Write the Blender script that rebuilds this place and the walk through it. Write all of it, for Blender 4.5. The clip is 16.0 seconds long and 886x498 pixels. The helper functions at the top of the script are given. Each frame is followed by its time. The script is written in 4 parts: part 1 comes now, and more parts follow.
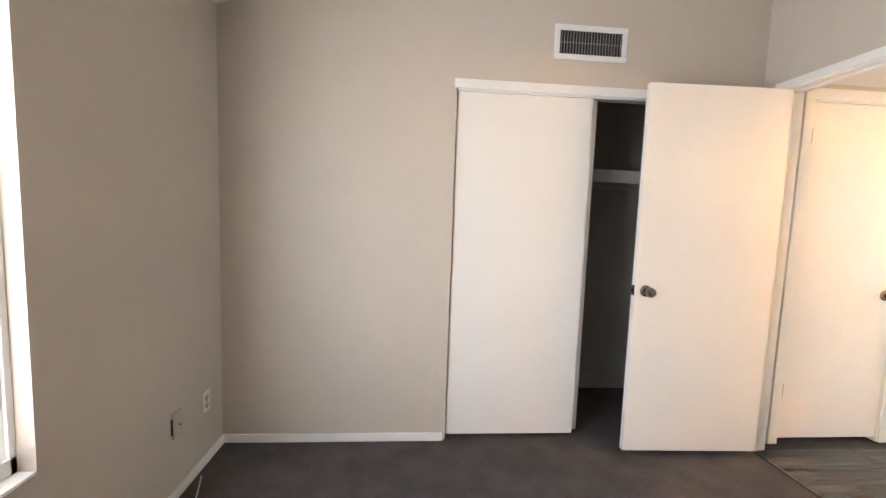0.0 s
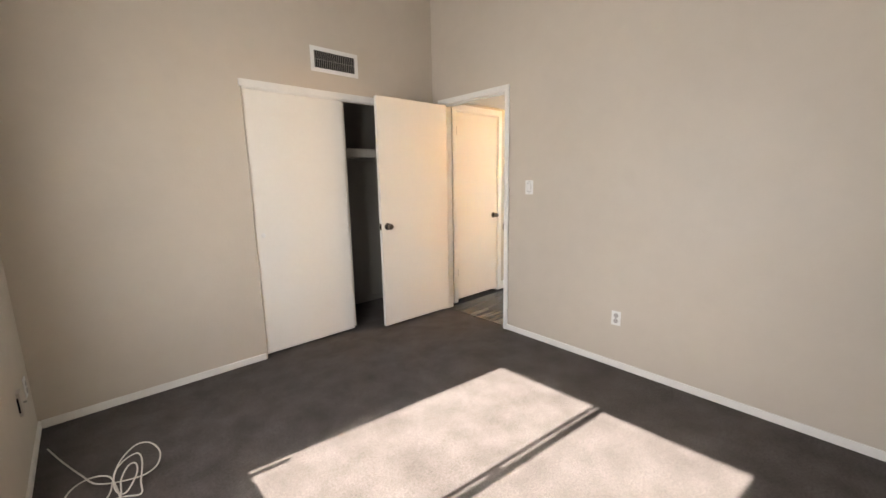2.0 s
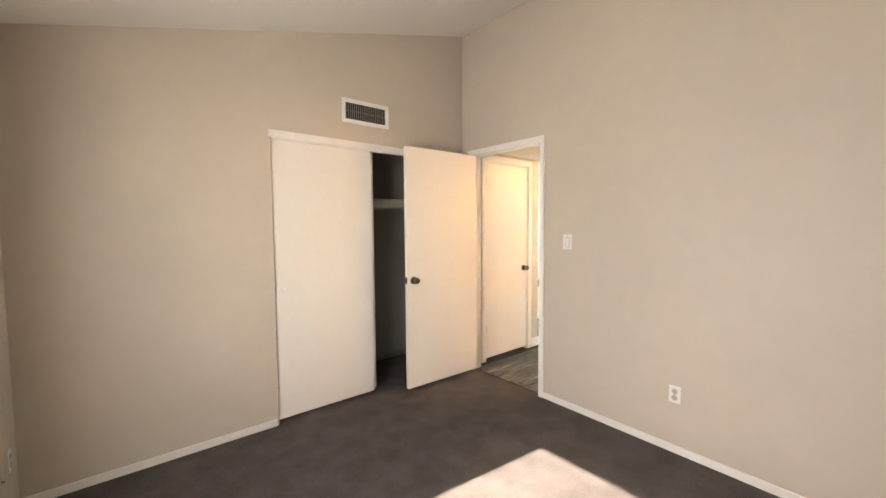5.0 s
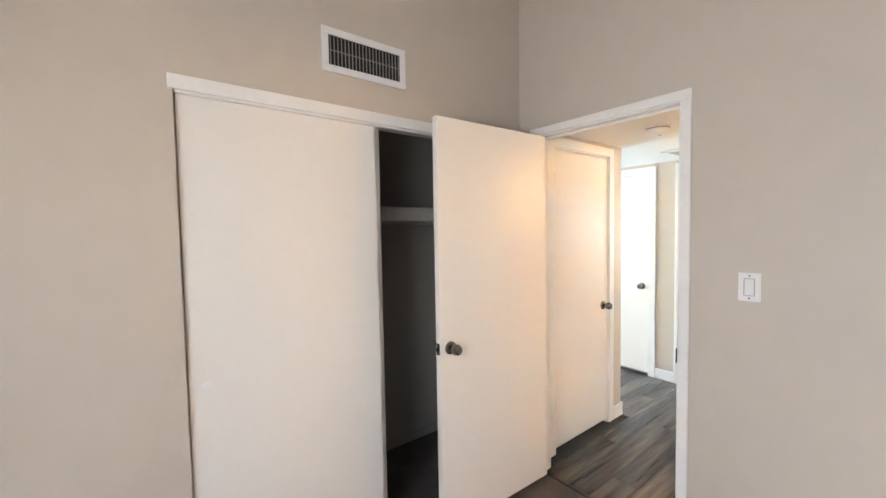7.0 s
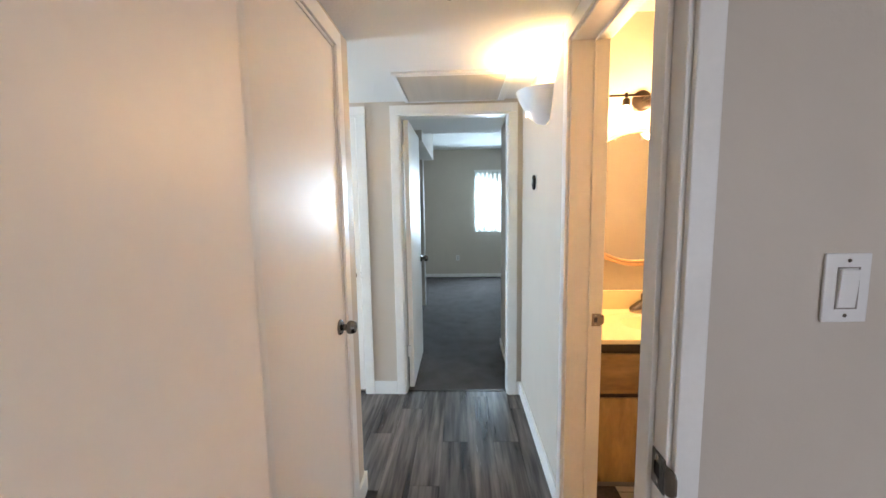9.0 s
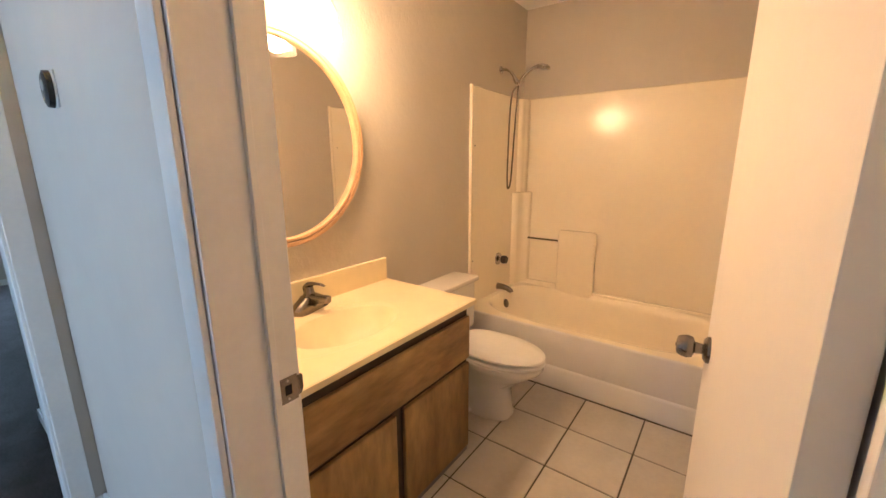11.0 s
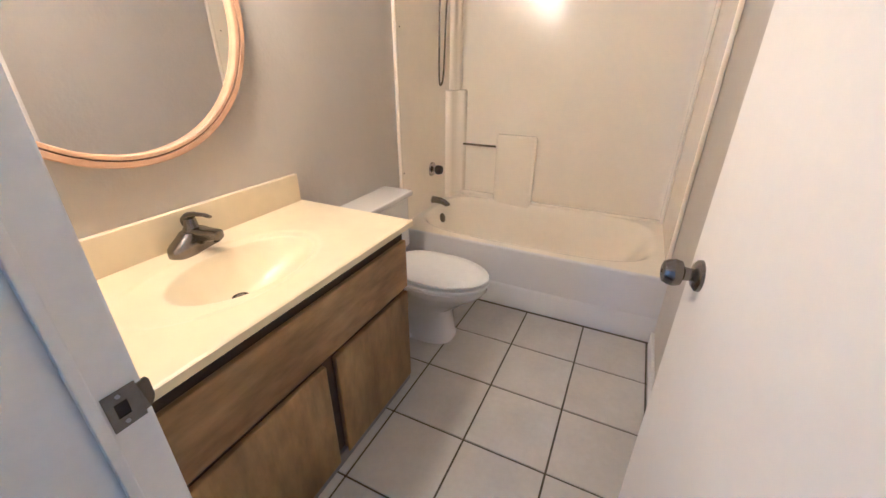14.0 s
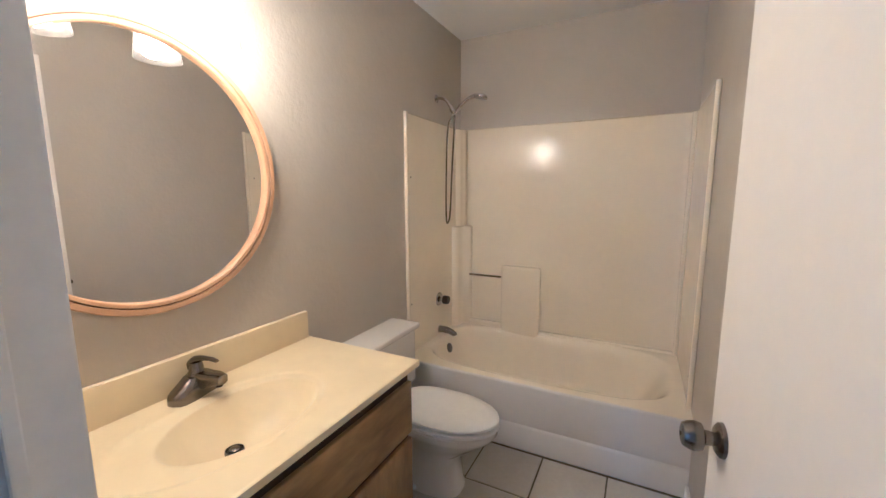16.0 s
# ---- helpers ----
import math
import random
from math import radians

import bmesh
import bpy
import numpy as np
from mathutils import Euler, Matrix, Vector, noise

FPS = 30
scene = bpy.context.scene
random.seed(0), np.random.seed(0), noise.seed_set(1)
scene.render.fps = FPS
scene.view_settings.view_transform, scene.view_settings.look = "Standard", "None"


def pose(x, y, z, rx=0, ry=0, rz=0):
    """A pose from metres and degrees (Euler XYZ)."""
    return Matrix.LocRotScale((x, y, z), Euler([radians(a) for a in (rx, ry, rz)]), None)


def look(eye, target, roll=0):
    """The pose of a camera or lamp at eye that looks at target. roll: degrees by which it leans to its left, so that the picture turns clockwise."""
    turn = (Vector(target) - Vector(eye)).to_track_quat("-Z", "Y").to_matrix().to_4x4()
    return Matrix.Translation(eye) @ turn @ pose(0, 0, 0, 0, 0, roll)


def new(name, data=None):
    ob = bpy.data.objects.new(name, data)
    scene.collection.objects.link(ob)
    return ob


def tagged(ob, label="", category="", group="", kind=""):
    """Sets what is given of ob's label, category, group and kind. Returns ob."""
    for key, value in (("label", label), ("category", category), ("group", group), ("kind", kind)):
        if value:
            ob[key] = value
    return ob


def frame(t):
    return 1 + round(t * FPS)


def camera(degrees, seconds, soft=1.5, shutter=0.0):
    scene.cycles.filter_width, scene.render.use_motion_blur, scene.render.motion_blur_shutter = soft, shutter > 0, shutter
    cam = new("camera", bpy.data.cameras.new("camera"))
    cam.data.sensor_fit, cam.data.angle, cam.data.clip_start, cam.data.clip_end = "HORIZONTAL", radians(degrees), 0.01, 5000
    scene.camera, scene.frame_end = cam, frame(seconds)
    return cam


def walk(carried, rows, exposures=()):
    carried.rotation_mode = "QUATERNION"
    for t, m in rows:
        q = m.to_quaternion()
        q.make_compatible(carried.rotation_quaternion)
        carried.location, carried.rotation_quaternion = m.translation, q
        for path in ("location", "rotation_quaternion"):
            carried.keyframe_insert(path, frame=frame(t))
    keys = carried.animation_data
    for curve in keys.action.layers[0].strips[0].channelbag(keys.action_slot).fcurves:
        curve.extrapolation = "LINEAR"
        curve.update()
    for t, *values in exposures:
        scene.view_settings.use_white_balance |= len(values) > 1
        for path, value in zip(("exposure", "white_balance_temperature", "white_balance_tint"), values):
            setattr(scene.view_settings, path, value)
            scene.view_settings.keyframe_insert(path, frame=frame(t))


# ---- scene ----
cam = camera(97.4, 16.0)
# seconds, eye, point looked at, roll
PATH = [
    (0, (0.137, 0.18, 1.319), (0.29, 2.166, 1.143), 2.0),
    (0.5, (-0.062, -0.057, 1.352), (0.578, 1.827, 1.146), -0.5),
    (1, (-0.275, -0.381, 1.344), (0.679, 1.362, 1.111), -2.1),
    (1.5, (-0.46, -0.58, 1.334), (0.748, 0.995, 1.093), -1.8),
    (2, (-0.567, -0.667, 1.338), (0.77, 0.779, 0.99), -1.1),
    (2.5, (-0.584, -0.695, 1.293), (0.735, 0.695, 0.719), -0.6),
    (3, (-0.591, -0.691, 1.25), (0.67, 0.643, 0.456), -0.1),
    (3.5, (-0.576, -0.685, 1.232), (0.673, 0.652, 0.424), -0.1),
    (4, (-0.556, -0.64, 1.318), (0.738, 0.809, 0.842), -0.4),
    (4.5, (-0.554, -0.56, 1.392), (0.756, 0.936, 1.172), -0.4),
    (5, (-0.473, -0.444, 1.392), (0.809, 1.086, 1.275), -0.4),
    (5.2, (-0.394, -0.352, 1.406), (0.859, 1.204, 1.307), -0.5),
    (7.3, (0.343, 1.025, 1.512), (1.576, 2.597, 1.417), -1.0),
    (7.5, (0.426, 1.227, 1.489), (1.948, 2.519, 1.372), -0.6),
    (8, (0.766, 1.478, 1.433), (2.641, 2.143, 1.225), 0.6),
    (8.5, (1.107, 1.646, 1.421), (3.051, 2.049, 1.179), 0.1),
    (9, (1.472, 1.802, 1.409), (3.458, 1.89, 1.186), -0.9),
    (9.5, (1.81, 1.825, 1.411), (3.756, 1.442, 1.154), -0.8),
    (10, (2.045, 1.766, 1.399), (3.812, 0.874, 1.108), -0.2),
    (10.2, (2.13, 1.738, 1.387), (3.785, 0.656, 1.085), -0.0),
    (12.3, (2.663, 1.439, 1.333), (3.189, -0.4, 0.747), 1.1),
    (12.5, (2.665, 1.428, 1.325), (3.144, -0.401, 0.674), 1.4),
    (13, (2.644, 1.414, 1.279), (3.077, -0.358, 0.459), 1.9),
    (13.5, (2.608, 1.397, 1.273), (3.144, -0.297, 0.354), 1.4),
    (14, (2.587, 1.378, 1.297), (3.371, -0.247, 0.432), 0.2),
    (14.5, (2.575, 1.37, 1.319), (3.513, -0.264, 0.647), -0.4),
    (15, (2.572, 1.37, 1.362), (3.499, -0.351, 0.94), -0.6),
    (15.5, (2.585, 1.371, 1.381), (3.455, -0.405, 1.082), -0.4),
    (16, (2.583, 1.379, 1.375), (3.478, -0.386, 1.088), -0.2),
]
EXPOSURES = [(0.0, 3.26, 6800, 14), (0.5, 3.16, 6350, 11), (1.0, 3.04, 6300, 11), (1.5, 2.94, 6900, 12), (2.0, 2.96, 7400, 13), (2.5, 3.08, 8300, 18), (4.0, 3.06, 8700, 19), (5.2, 3.12, 8000, 15), (7.3, 2.95, 6700, 14), (8.0, 2.8, 6500, 14), (8.5, 2.62, 6500, 16),
             (9.0, 2.26, 6450, 16), (9.5, 2.12, 6450, 16), (10.2, 1.93, 6350, 17), (12.3, 1.68, 3880, 11), (13.5, 1.82, 3830, 9), (14.5, 1.9, 3830, 8), (15.1, 1.64, 3810, 7), (16.0, 1.40, 3780, 7)]
walk(cam, [(t, look(eye, target, roll)) for t, eye, target, roll in PATH], EXPOSURES)
SKY, SUN, WIN_W, COR_W, FAR_W, SCONCE, BULB = 0.05, 5.0, 3.3, 25, 30, 12.5, 5.5

# world, sun and large lights
SUN_K = 0.79
SUN_DIR = Vector((1.0, -0.112, -SUN_K)).normalized()
SUN_EL = math.atan(SUN_K / math.hypot(1.0, 0.112))
world = bpy.data.worlds.new("world")
scene.world = world
world.use_nodes = True
wn = world.node_tree
sky = wn.nodes.new("ShaderNodeTexSky")
sky.sky_type, sky.sun_disc = "NISHITA", False
sky.sun_elevation = SUN_EL
sky.sun_rotation = math.atan2(-SUN_DIR.x, -SUN_DIR.y)
wn.links.new(sky.outputs[0], wn.nodes["Background"].inputs[0])
wn.nodes["Background"].inputs[1].default_value = SKY


def lamp(name, kind, energy, color, place, target=None, **more):
    data = bpy.data.lights.new(name, kind)
    data.energy, data.color = energy, color
    for key, value in more.items():
        if key == "size":
            data.shape, data.size, data.size_y = "RECTANGLE", value[0], value[1]
        elif key == "radius":
            data.shadow_soft_size = value
    ob = new(name, data)
    ob.matrix_world = look(place, target) if target else pose(*place)
    return ob


sun = lamp("sun", "SUN", SUN, (1.0, 0.995, 0.98), (-6, 1, 5), Vector((-6, 1, 5)) + SUN_DIR)
sun.data.angle = radians(0.5)
lamp("window_daylight", "AREA", WIN_W, (0.80, 0.90, 1.06), (-1.07, 0.52, 1.30), (1.0, 0.52, 0.95), size=(1.4, 1.35))
lamp("corridor_daylight", "AREA", COR_W, (0.58, 0.80, 1.0), (3.73, 5.28, 1.35), (3.73, 2.0, 1.1), size=(0.8, 1.7))
lamp("far_window_daylight", "AREA", FAR_W, (0.57, 0.82, 1.0), (9.12, 0.65, 1.48), (6.5, 0.9, 0.3), size=(1.6, 1.1))
lamp("sconce_bulb", "POINT", SCONCE, (1.0, 0.60, 0.13), (3.50, 1.44, 1.885), radius=0.03)
BULBS_Y, LAMP_X = (0.628, 0.903), 3.675
for by in BULBS_Y:
    lamp("vanity_bulb", "POINT", BULB, (1.0, 0.545, 0.195), (LAMP_X - 0.02, by, 1.84), radius=0.045)


# materials
def material(name, base, rough=0.5, metal=0.0, spots=0.0, spot_scale=3.0, fine=0.0, fine_scale=80.0, bump=0.0,
             bump_scale=300.0, bump_dist=0.001, stretch=(1, 1, 1), coat=0.0, vary=0.0, second=None, emit=0.0, trans=0.0, ior=1.45,
             sheen=0.0, rough_var=0.0, knots=None):
    m = bpy.data.materials.new(name)
    m.use_nodes = True
    nt = m.node_tree
    p = nt.nodes["Principled BSDF"]
    p.inputs["Base Color"].default_value = (*base, 1)
    p.inputs["Roughness"].default_value = rough
    p.inputs["Metallic"].default_value = metal
    p.inputs["Coat Weight"].default_value = coat
    p.inputs["Coat Roughness"].default_value = 0.12
    p.inputs["Transmission Weight"].default_value = trans
    p.inputs["IOR"].default_value = ior
    p.inputs["Sheen Weight"].default_value = sheen
    if emit:
        p.inputs["Emission Color"].default_value = (*base, 1)
        p.inputs["Emission Strength"].default_value = emit
    tc = nt.nodes.new("ShaderNodeTexCoord")
    mp = nt.nodes.new("ShaderNodeMapping")
    mp.inputs["Scale"].default_value = stretch
    nt.links.new(tc.outputs["Object"], mp.inputs[0])
    if vary:
        info = nt.nodes.new("ShaderNodeObjectInfo")
        add = nt.nodes.new("ShaderNodeVectorMath")
        add.operation = "MULTIPLY_ADD"
        cmb = nt.nodes.new("ShaderNodeCombineXYZ")
        for i in range(3):
            nt.links.new(info.outputs["Random"], cmb.inputs[i])
        add.inputs[1].default_value = (17, 11, 23)
        nt.links.new(cmb.outputs[0], add.inputs[0])
        nt.links.new(tc.outputs["Object"], add.inputs[2])
        nt.links.new(add.outputs[0], mp.inputs[0])

    def noise_at(scale, detail=4.0, rough_=0.55):
        n = nt.nodes.new("ShaderNodeTexNoise")
        n.inputs["Scale"].default_value = scale
        n.inputs["Detail"].default_value = detail
        n.inputs["Roughness"].default_value = rough_
        nt.links.new(mp.outputs[0], n.inputs["Vector"])
        return n.outputs["Fac"]

    color = None
    for amount, scale in ((spots, spot_scale), (fine, fine_scale)):
        if not amount:
            continue
        ramp = nt.nodes.new("ShaderNodeValToRGB")
        lo, hi = 1 - amount, 1 + amount
        ramp.color_ramp.elements[0].position, ramp.color_ramp.elements[1].position = 0.3, 0.7
        if second and color is None:
            ramp.color_ramp.elements[0].color = (*second, 1)
            ramp.color_ramp.elements[1].color = (*base, 1)
            nt.links.new(noise_at(scale), ramp.inputs[0])
            color = ramp.outputs[0]
            continue
        ramp.color_ramp.elements[0].color = (lo, lo, lo, 1)
        ramp.color_ramp.elements[1].color = (hi, hi, hi, 1)
        nt.links.new(noise_at(scale), ramp.inputs[0])
        mix = nt.nodes.new("ShaderNodeVectorMath")
        mix.operation = "MULTIPLY"
        nt.links.new(ramp.outputs[0], mix.inputs[0])
        if color:
            nt.links.new(color, mix.inputs[1])
        else:
            mix.inputs[1].default_value = base
        color = mix.outputs[0]
    if knots and color:
        kd, ks = knots
        n = nt.nodes.new("ShaderNodeTexVoronoi")
        n.inputs["Scale"].default_value = ks
        warp = nt.nodes.new("ShaderNodeVectorMath")
        warp.operation = "MULTIPLY_ADD"
        warp.inputs[1].default_value = (0.05, 0.05, 0.05)
        nn = nt.nodes.new("ShaderNodeTexNoise")
        nn.inputs["Scale"].default_value = 14
        nt.links.new(mp.outputs[0], nn.inputs["Vector"])
        nt.links.new(nn.outputs["Color"], warp.inputs[0])
        nt.links.new(mp.outputs[0], warp.inputs[2])
        nt.links.new(warp.outputs[0], n.inputs["Vector"])
        ramp = nt.nodes.new("ShaderNodeValToRGB")
        e = ramp.color_ramp.elements
        e[0].position, e[1].position = 0.03, 0.11
        e[0].color, e[1].color = (kd, kd * 0.8, kd * 0.7, 1), (1, 1, 1, 1)
        nt.links.new(n.outputs["Distance"], ramp.inputs[0])
        mix = nt.nodes.new("ShaderNodeVectorMath")
        mix.operation = "MULTIPLY"
        nt.links.new(color, mix.inputs[0])
        nt.links.new(ramp.outputs[0], mix.inputs[1])
        color = mix.outputs[0]
    if vary and color:
        mr = nt.nodes.new("ShaderNodeMapRange")
        mr.inputs["To Min"].default_value, mr.inputs["To Max"].default_value = 1 - vary, 1 + vary
        nt.links.new(info.outputs["Random"], mr.inputs["Value"])
        mix = nt.nodes.new("ShaderNodeVectorMath")
        mix.operation = "SCALE"
        nt.links.new(color, mix.inputs[0])
        nt.links.new(mr.outputs[0], mix.inputs["Scale"])
        color = mix.outputs[0]
    if color:
        nt.links.new(color, p.inputs["Base Color"])
    if rough_var:
        mr = nt.nodes.new("ShaderNodeMapRange")
        mr.inputs["To Min"].default_value, mr.inputs["To Max"].default_value = rough - rough_var, rough + rough_var
        nt.links.new(noise_at(6.0), mr.inputs["Value"])
        nt.links.new(mr.outputs[0], p.inputs["Roughness"])
    if bump:
        b = nt.nodes.new("ShaderNodeBump")
        b.inputs["Strength"].default_value, b.inputs["Distance"].default_value = bump, bump_dist
        nt.links.new(noise_at(bump_scale, 3.0), b.inputs["Height"])
        nt.links.new(b.outputs[0], p.inputs["Normal"])
    return m


WALL = material("greige_wall_paint", (0.56, 0.495, 0.42), 0.5, spots=0.025, spot_scale=1.6, fine=0.015, fine_scale=9, bump=0.35, bump_scale=60, bump_dist=0.002, rough_var=0.06)
BATHWALL = material("greige_satin_paint", (0.525, 0.48, 0.41), 0.36, spots=0.025, spot_scale=1.8, fine=0.015, fine_scale=9, bump=0.5, bump_scale=38, bump_dist=0.004, rough_var=0.05)
# grey paint darkened further: the closets' shade is put into this colour
CLOSETWALL = material("shade_darkened_closet_paint", (0.33, 0.31, 0.285), 0.6, spots=0.04, spot_scale=2, bump=0.3, bump_scale=70, bump_dist=0.002)
CEIL = material("ceiling_paint", (0.78, 0.77, 0.74), 0.75, spots=0.02, spot_scale=1.5, bump=0.5, bump_scale=90, bump_dist=0.003)
DOOR = material("white_door_enamel", (0.80, 0.765, 0.71), 0.37, spots=0.02, spot_scale=1.3, fine=0.01, fine_scale=30, bump=0.22, bump_scale=75, bump_dist=0.0015)
TRIM = material("white_trim_enamel", (0.80, 0.785, 0.75), 0.28, spots=0.03, spot_scale=7, fine=0.02, fine_scale=60, bump=0.2, bump_scale=40, bump_dist=0.001)
CARPET = material("brown_grey_carpet", (0.093, 0.078, 0.073), 0.95, spots=0.3, spot_scale=5.5, fine=0.32, fine_scale=95, bump=1.0, bump_scale=330, bump_dist=0.006, second=(0.050, 0.039, 0.035), sheen=0.05)
PLANK = material("grey_brown_vinyl_plank", (0.140, 0.118, 0.106), 0.24, spots=0.4, spot_scale=2.6, fine=0.30, fine_scale=9, bump=0.3, bump_scale=30, bump_dist=0.001, stretch=(0.45, 6.5, 1), vary=0.16, second=(0.012, 0.0095, 0.008), rough_var=0.08)
SUBFLOOR = material("dark_floor_gap", (0.03, 0.026, 0.024), 0.9, fine=0.3, fine_scale=40)
TILE = material("pale_grey_ceramic_tile", (0.54, 0.515, 0.475), 0.10, spots=0.07, spot_scale=5, fine=0.03, fine_scale=45, bump=0.15, bump_scale=14, bump_dist=0.002, vary=0.035, rough_var=0.05)
GROUT = material("dark_grout", (0.085, 0.075, 0.068), 0.9, spots=0.3, spot_scale=9, fine=0.3, fine_scale=120, bump=0.6, bump_scale=200)
WOOD = material("knotty_laminate_wood", (0.44, 0.290, 0.106), 0.38, spots=0.5, spot_scale=5.0, fine=0.22, fine_scale=34, bump=0.15, bump_scale=40, bump_dist=0.001, stretch=(1, 1, 0.30), second=(0.17, 0.090, 0.030), vary=0.05, knots=(0.45, 6.5))
WOODH = material("knotty_laminate_wood_across", (0.44, 0.290, 0.106), 0.38, spots=0.5, spot_scale=5.0, fine=0.22, fine_scale=34, bump=0.15, bump_scale=40, bump_dist=0.001, stretch=(1, 0.30, 1), second=(0.17, 0.090, 0.030), vary=0.05, knots=(0.45, 6.5))
# near black: shade under the counter and between fronts is in this colour
WOODDARK = material("shade_darkened_wood", (0.05, 0.030, 0.016), 0.45, fine=0.25, fine_scale=18, bump=0.2, bump_scale=60, stretch=(1, 0.25, 1))
KICK = material("toe_kick", (0.20, 0.185, 0.17), 0.3, fine=0.15, fine_scale=12)
MARBLE = material("ivory_cultured_marble", (0.77, 0.66, 0.42), 0.3, spots=0.05, spot_scale=4, fine=0.02, fine_scale=20, coat=0.12)
PORCELAIN = material("white_porcelain", (0.76, 0.73, 0.69), 0.08, spots=0.02, spot_scale=3, coat=0.5)
SURROUND = material("almond_fibreglass", (0.90, 0.82, 0.655), 0.16, spots=0.03, spot_scale=2, fine=0.01, fine_scale=25, bump=0.3, bump_scale=6, bump_dist=0.004)
TUBWHITE = material("white_tub_enamel", (0.74, 0.72, 0.71), 0.16, spots=0.03, spot_scale=3, coat=0.3)
NICKEL = material("brushed_nickel", (0.22, 0.20, 0.18), 0.25, 1.0, fine=0.08, fine_scale=60, bump=0.1, bump_scale=250)
CHROME = material("chrome", (0.48, 0.46, 0.44), 0.1, 1.0, fine=0.04, fine_scale=30)
DARKMETAL = material("oil_rubbed_bronze", (0.035, 0.027, 0.022), 0.32, 0.7, fine=0.2, fine_scale=40)
BLACK = material("black_plastic", (0.012, 0.012, 0.013), 0.22, fine=0.1, fine_scale=40)
DARKVOID = material("dark_duct", (0.02, 0.018, 0.017), 0.9, fine=0.1, fine_scale=10)
PLASTIC = material("white_plastic", (0.78, 0.77, 0.75), 0.3, fine=0.02, fine_scale=30)
GRILLE = material("painted_grille_metal", (0.30, 0.275, 0.245), 0.45, fine=0.1, fine_scale=20)
CERAMIC = material("white_sconce_ceramic", (0.72, 0.72, 0.71), 0.4, fine=0.03, fine_scale=18, bump=0.1, bump_scale=60)
LOUVRE = material("painted_louvre_metal", (0.50, 0.46, 0.40), 0.4, fine=0.06, fine_scale=20)
PINE = material("pale_mirror_wood", (0.55, 0.345, 0.185), 0.42, fine=0.1, fine_scale=14, bump=0.12, bump_scale=60, stretch=(1, 1, 1), spots=0.08, spot_scale=3)
PINEDARK = material("mirror_groove", (0.12, 0.055, 0.03), 0.6, fine=0.1, fine_scale=30)
MIRROR = material("mirror_silver", (0.88, 0.88, 0.87), 0.01, 1.0)
CABLE = material("white_coax_sheath", (0.55, 0.51, 0.47), 0.45, fine=0.03, fine_scale=50)
VINYLFRAME = material("window_vinyl", (0.80, 0.80, 0.79), 0.35, fine=0.02, fine_scale=30)
BLIND = material("blind_vane", (0.72, 0.76, 0.74), 0.6, fine=0.04, fine_scale=30)
GROUND = material("dry_ground", (0.30, 0.27, 0.21), 0.95, spots=0.3, spot_scale=0.7, fine=0.2, fine_scale=12, bump=0.6, bump_scale=20, bump_dist=0.02)
STUCCO = material("pale_stucco", (0.55, 0.49, 0.40), 0.9, spots=0.08, spot_scale=1, fine=0.06, fine_scale=30, bump=0.6, bump_scale=60, bump_dist=0.004)
LEAF = material("shrub_leaf", (0.09, 0.13, 0.035), 0.5, spots=0.3, spot_scale=6, second=(0.05, 0.09, 0.02))
BULBGLOW = material("lit_bulb", (1.0, 0.74, 0.45), 0.4, emit=22.0)
GLASS = material("seeded_glass", (0.97, 0.97, 1.0), 0.22, trans=1.0, ior=1.4)
JACKPLATE = material("painted_over_plate", (0.50, 0.45, 0.385), 0.5, fine=0.03, fine_scale=30)
RECEPT = material("receptacle_plastic", (0.48, 0.45, 0.43), 0.4, fine=0.03, fine_scale=40)
WINGLASS = material("window_glass", (1, 1, 1), 0.0, trans=1.0, ior=1.02)


# mesh building
def addbox(bm, x0, y0, z0, x1, y1, z1, bevel=0.0, seg=2):
    r = bmesh.ops.create_cube(bm, size=1)
    for v in r["verts"]:
        v.co = ((x0 + x1) / 2 + v.co.x * (x1 - x0), (y0 + y1) / 2 + v.co.y * (y1 - y0), (z0 + z1) / 2 + v.co.z * (z1 - z0))
    if bevel:
        edges = list({e for v in r["verts"] for e in v.link_edges})
        bmesh.ops.bevel(bm, geom=edges, offset=bevel, segments=seg, profile=0.6, affect="EDGES")
    return r


def box(x0, y0, z0, x1, y1, z1, bevel=0.0, seg=2):
    bm = bmesh.new()
    addbox(bm, x0, y0, z0, x1, y1, z1, bevel, seg)
    return bm


def boxes(rows, bevel=0.0):
    bm = bmesh.new()
    for r in rows:
        addbox(bm, *r, bevel)
    return bm


def addlathe(bm, profile, m=None, seg=28, sx=1.0, sy=1.0):
    """Revolves (radius, height) pairs about z, then places them by m."""
    m = m or Matrix()
    rings = []
    for r, z in profile:
        if r < 1e-5:
            rings.append([bm.verts.new(m @ Vector((0, 0, z)))])
        else:
            rings.append([bm.verts.new(m @ Vector((r * sx * math.cos(a), r * sy * math.sin(a), z))) for a in (2 * math.pi * i / seg for i in range(seg))])
    for a, b in zip(rings, rings[1:]):
        for i in range(seg):
            j = (i + 1) % seg
            if len(a) == 1 and len(b) == 1:
                continue
            if len(a) == 1:
                bm.faces.new((a[0], b[i], b[j]))
            elif len(b) == 1:
                bm.faces.new((a[i], b[0], a[j]))
            else:
                bm.faces.new((a[i], b[i], b[j], a[j]))


def lathe(profile, m=None, seg=28, sx=1.0, sy=1.0):
    bm = bmesh.new()
    addlathe(bm, profile, m, seg, sx, sy)
    return bm


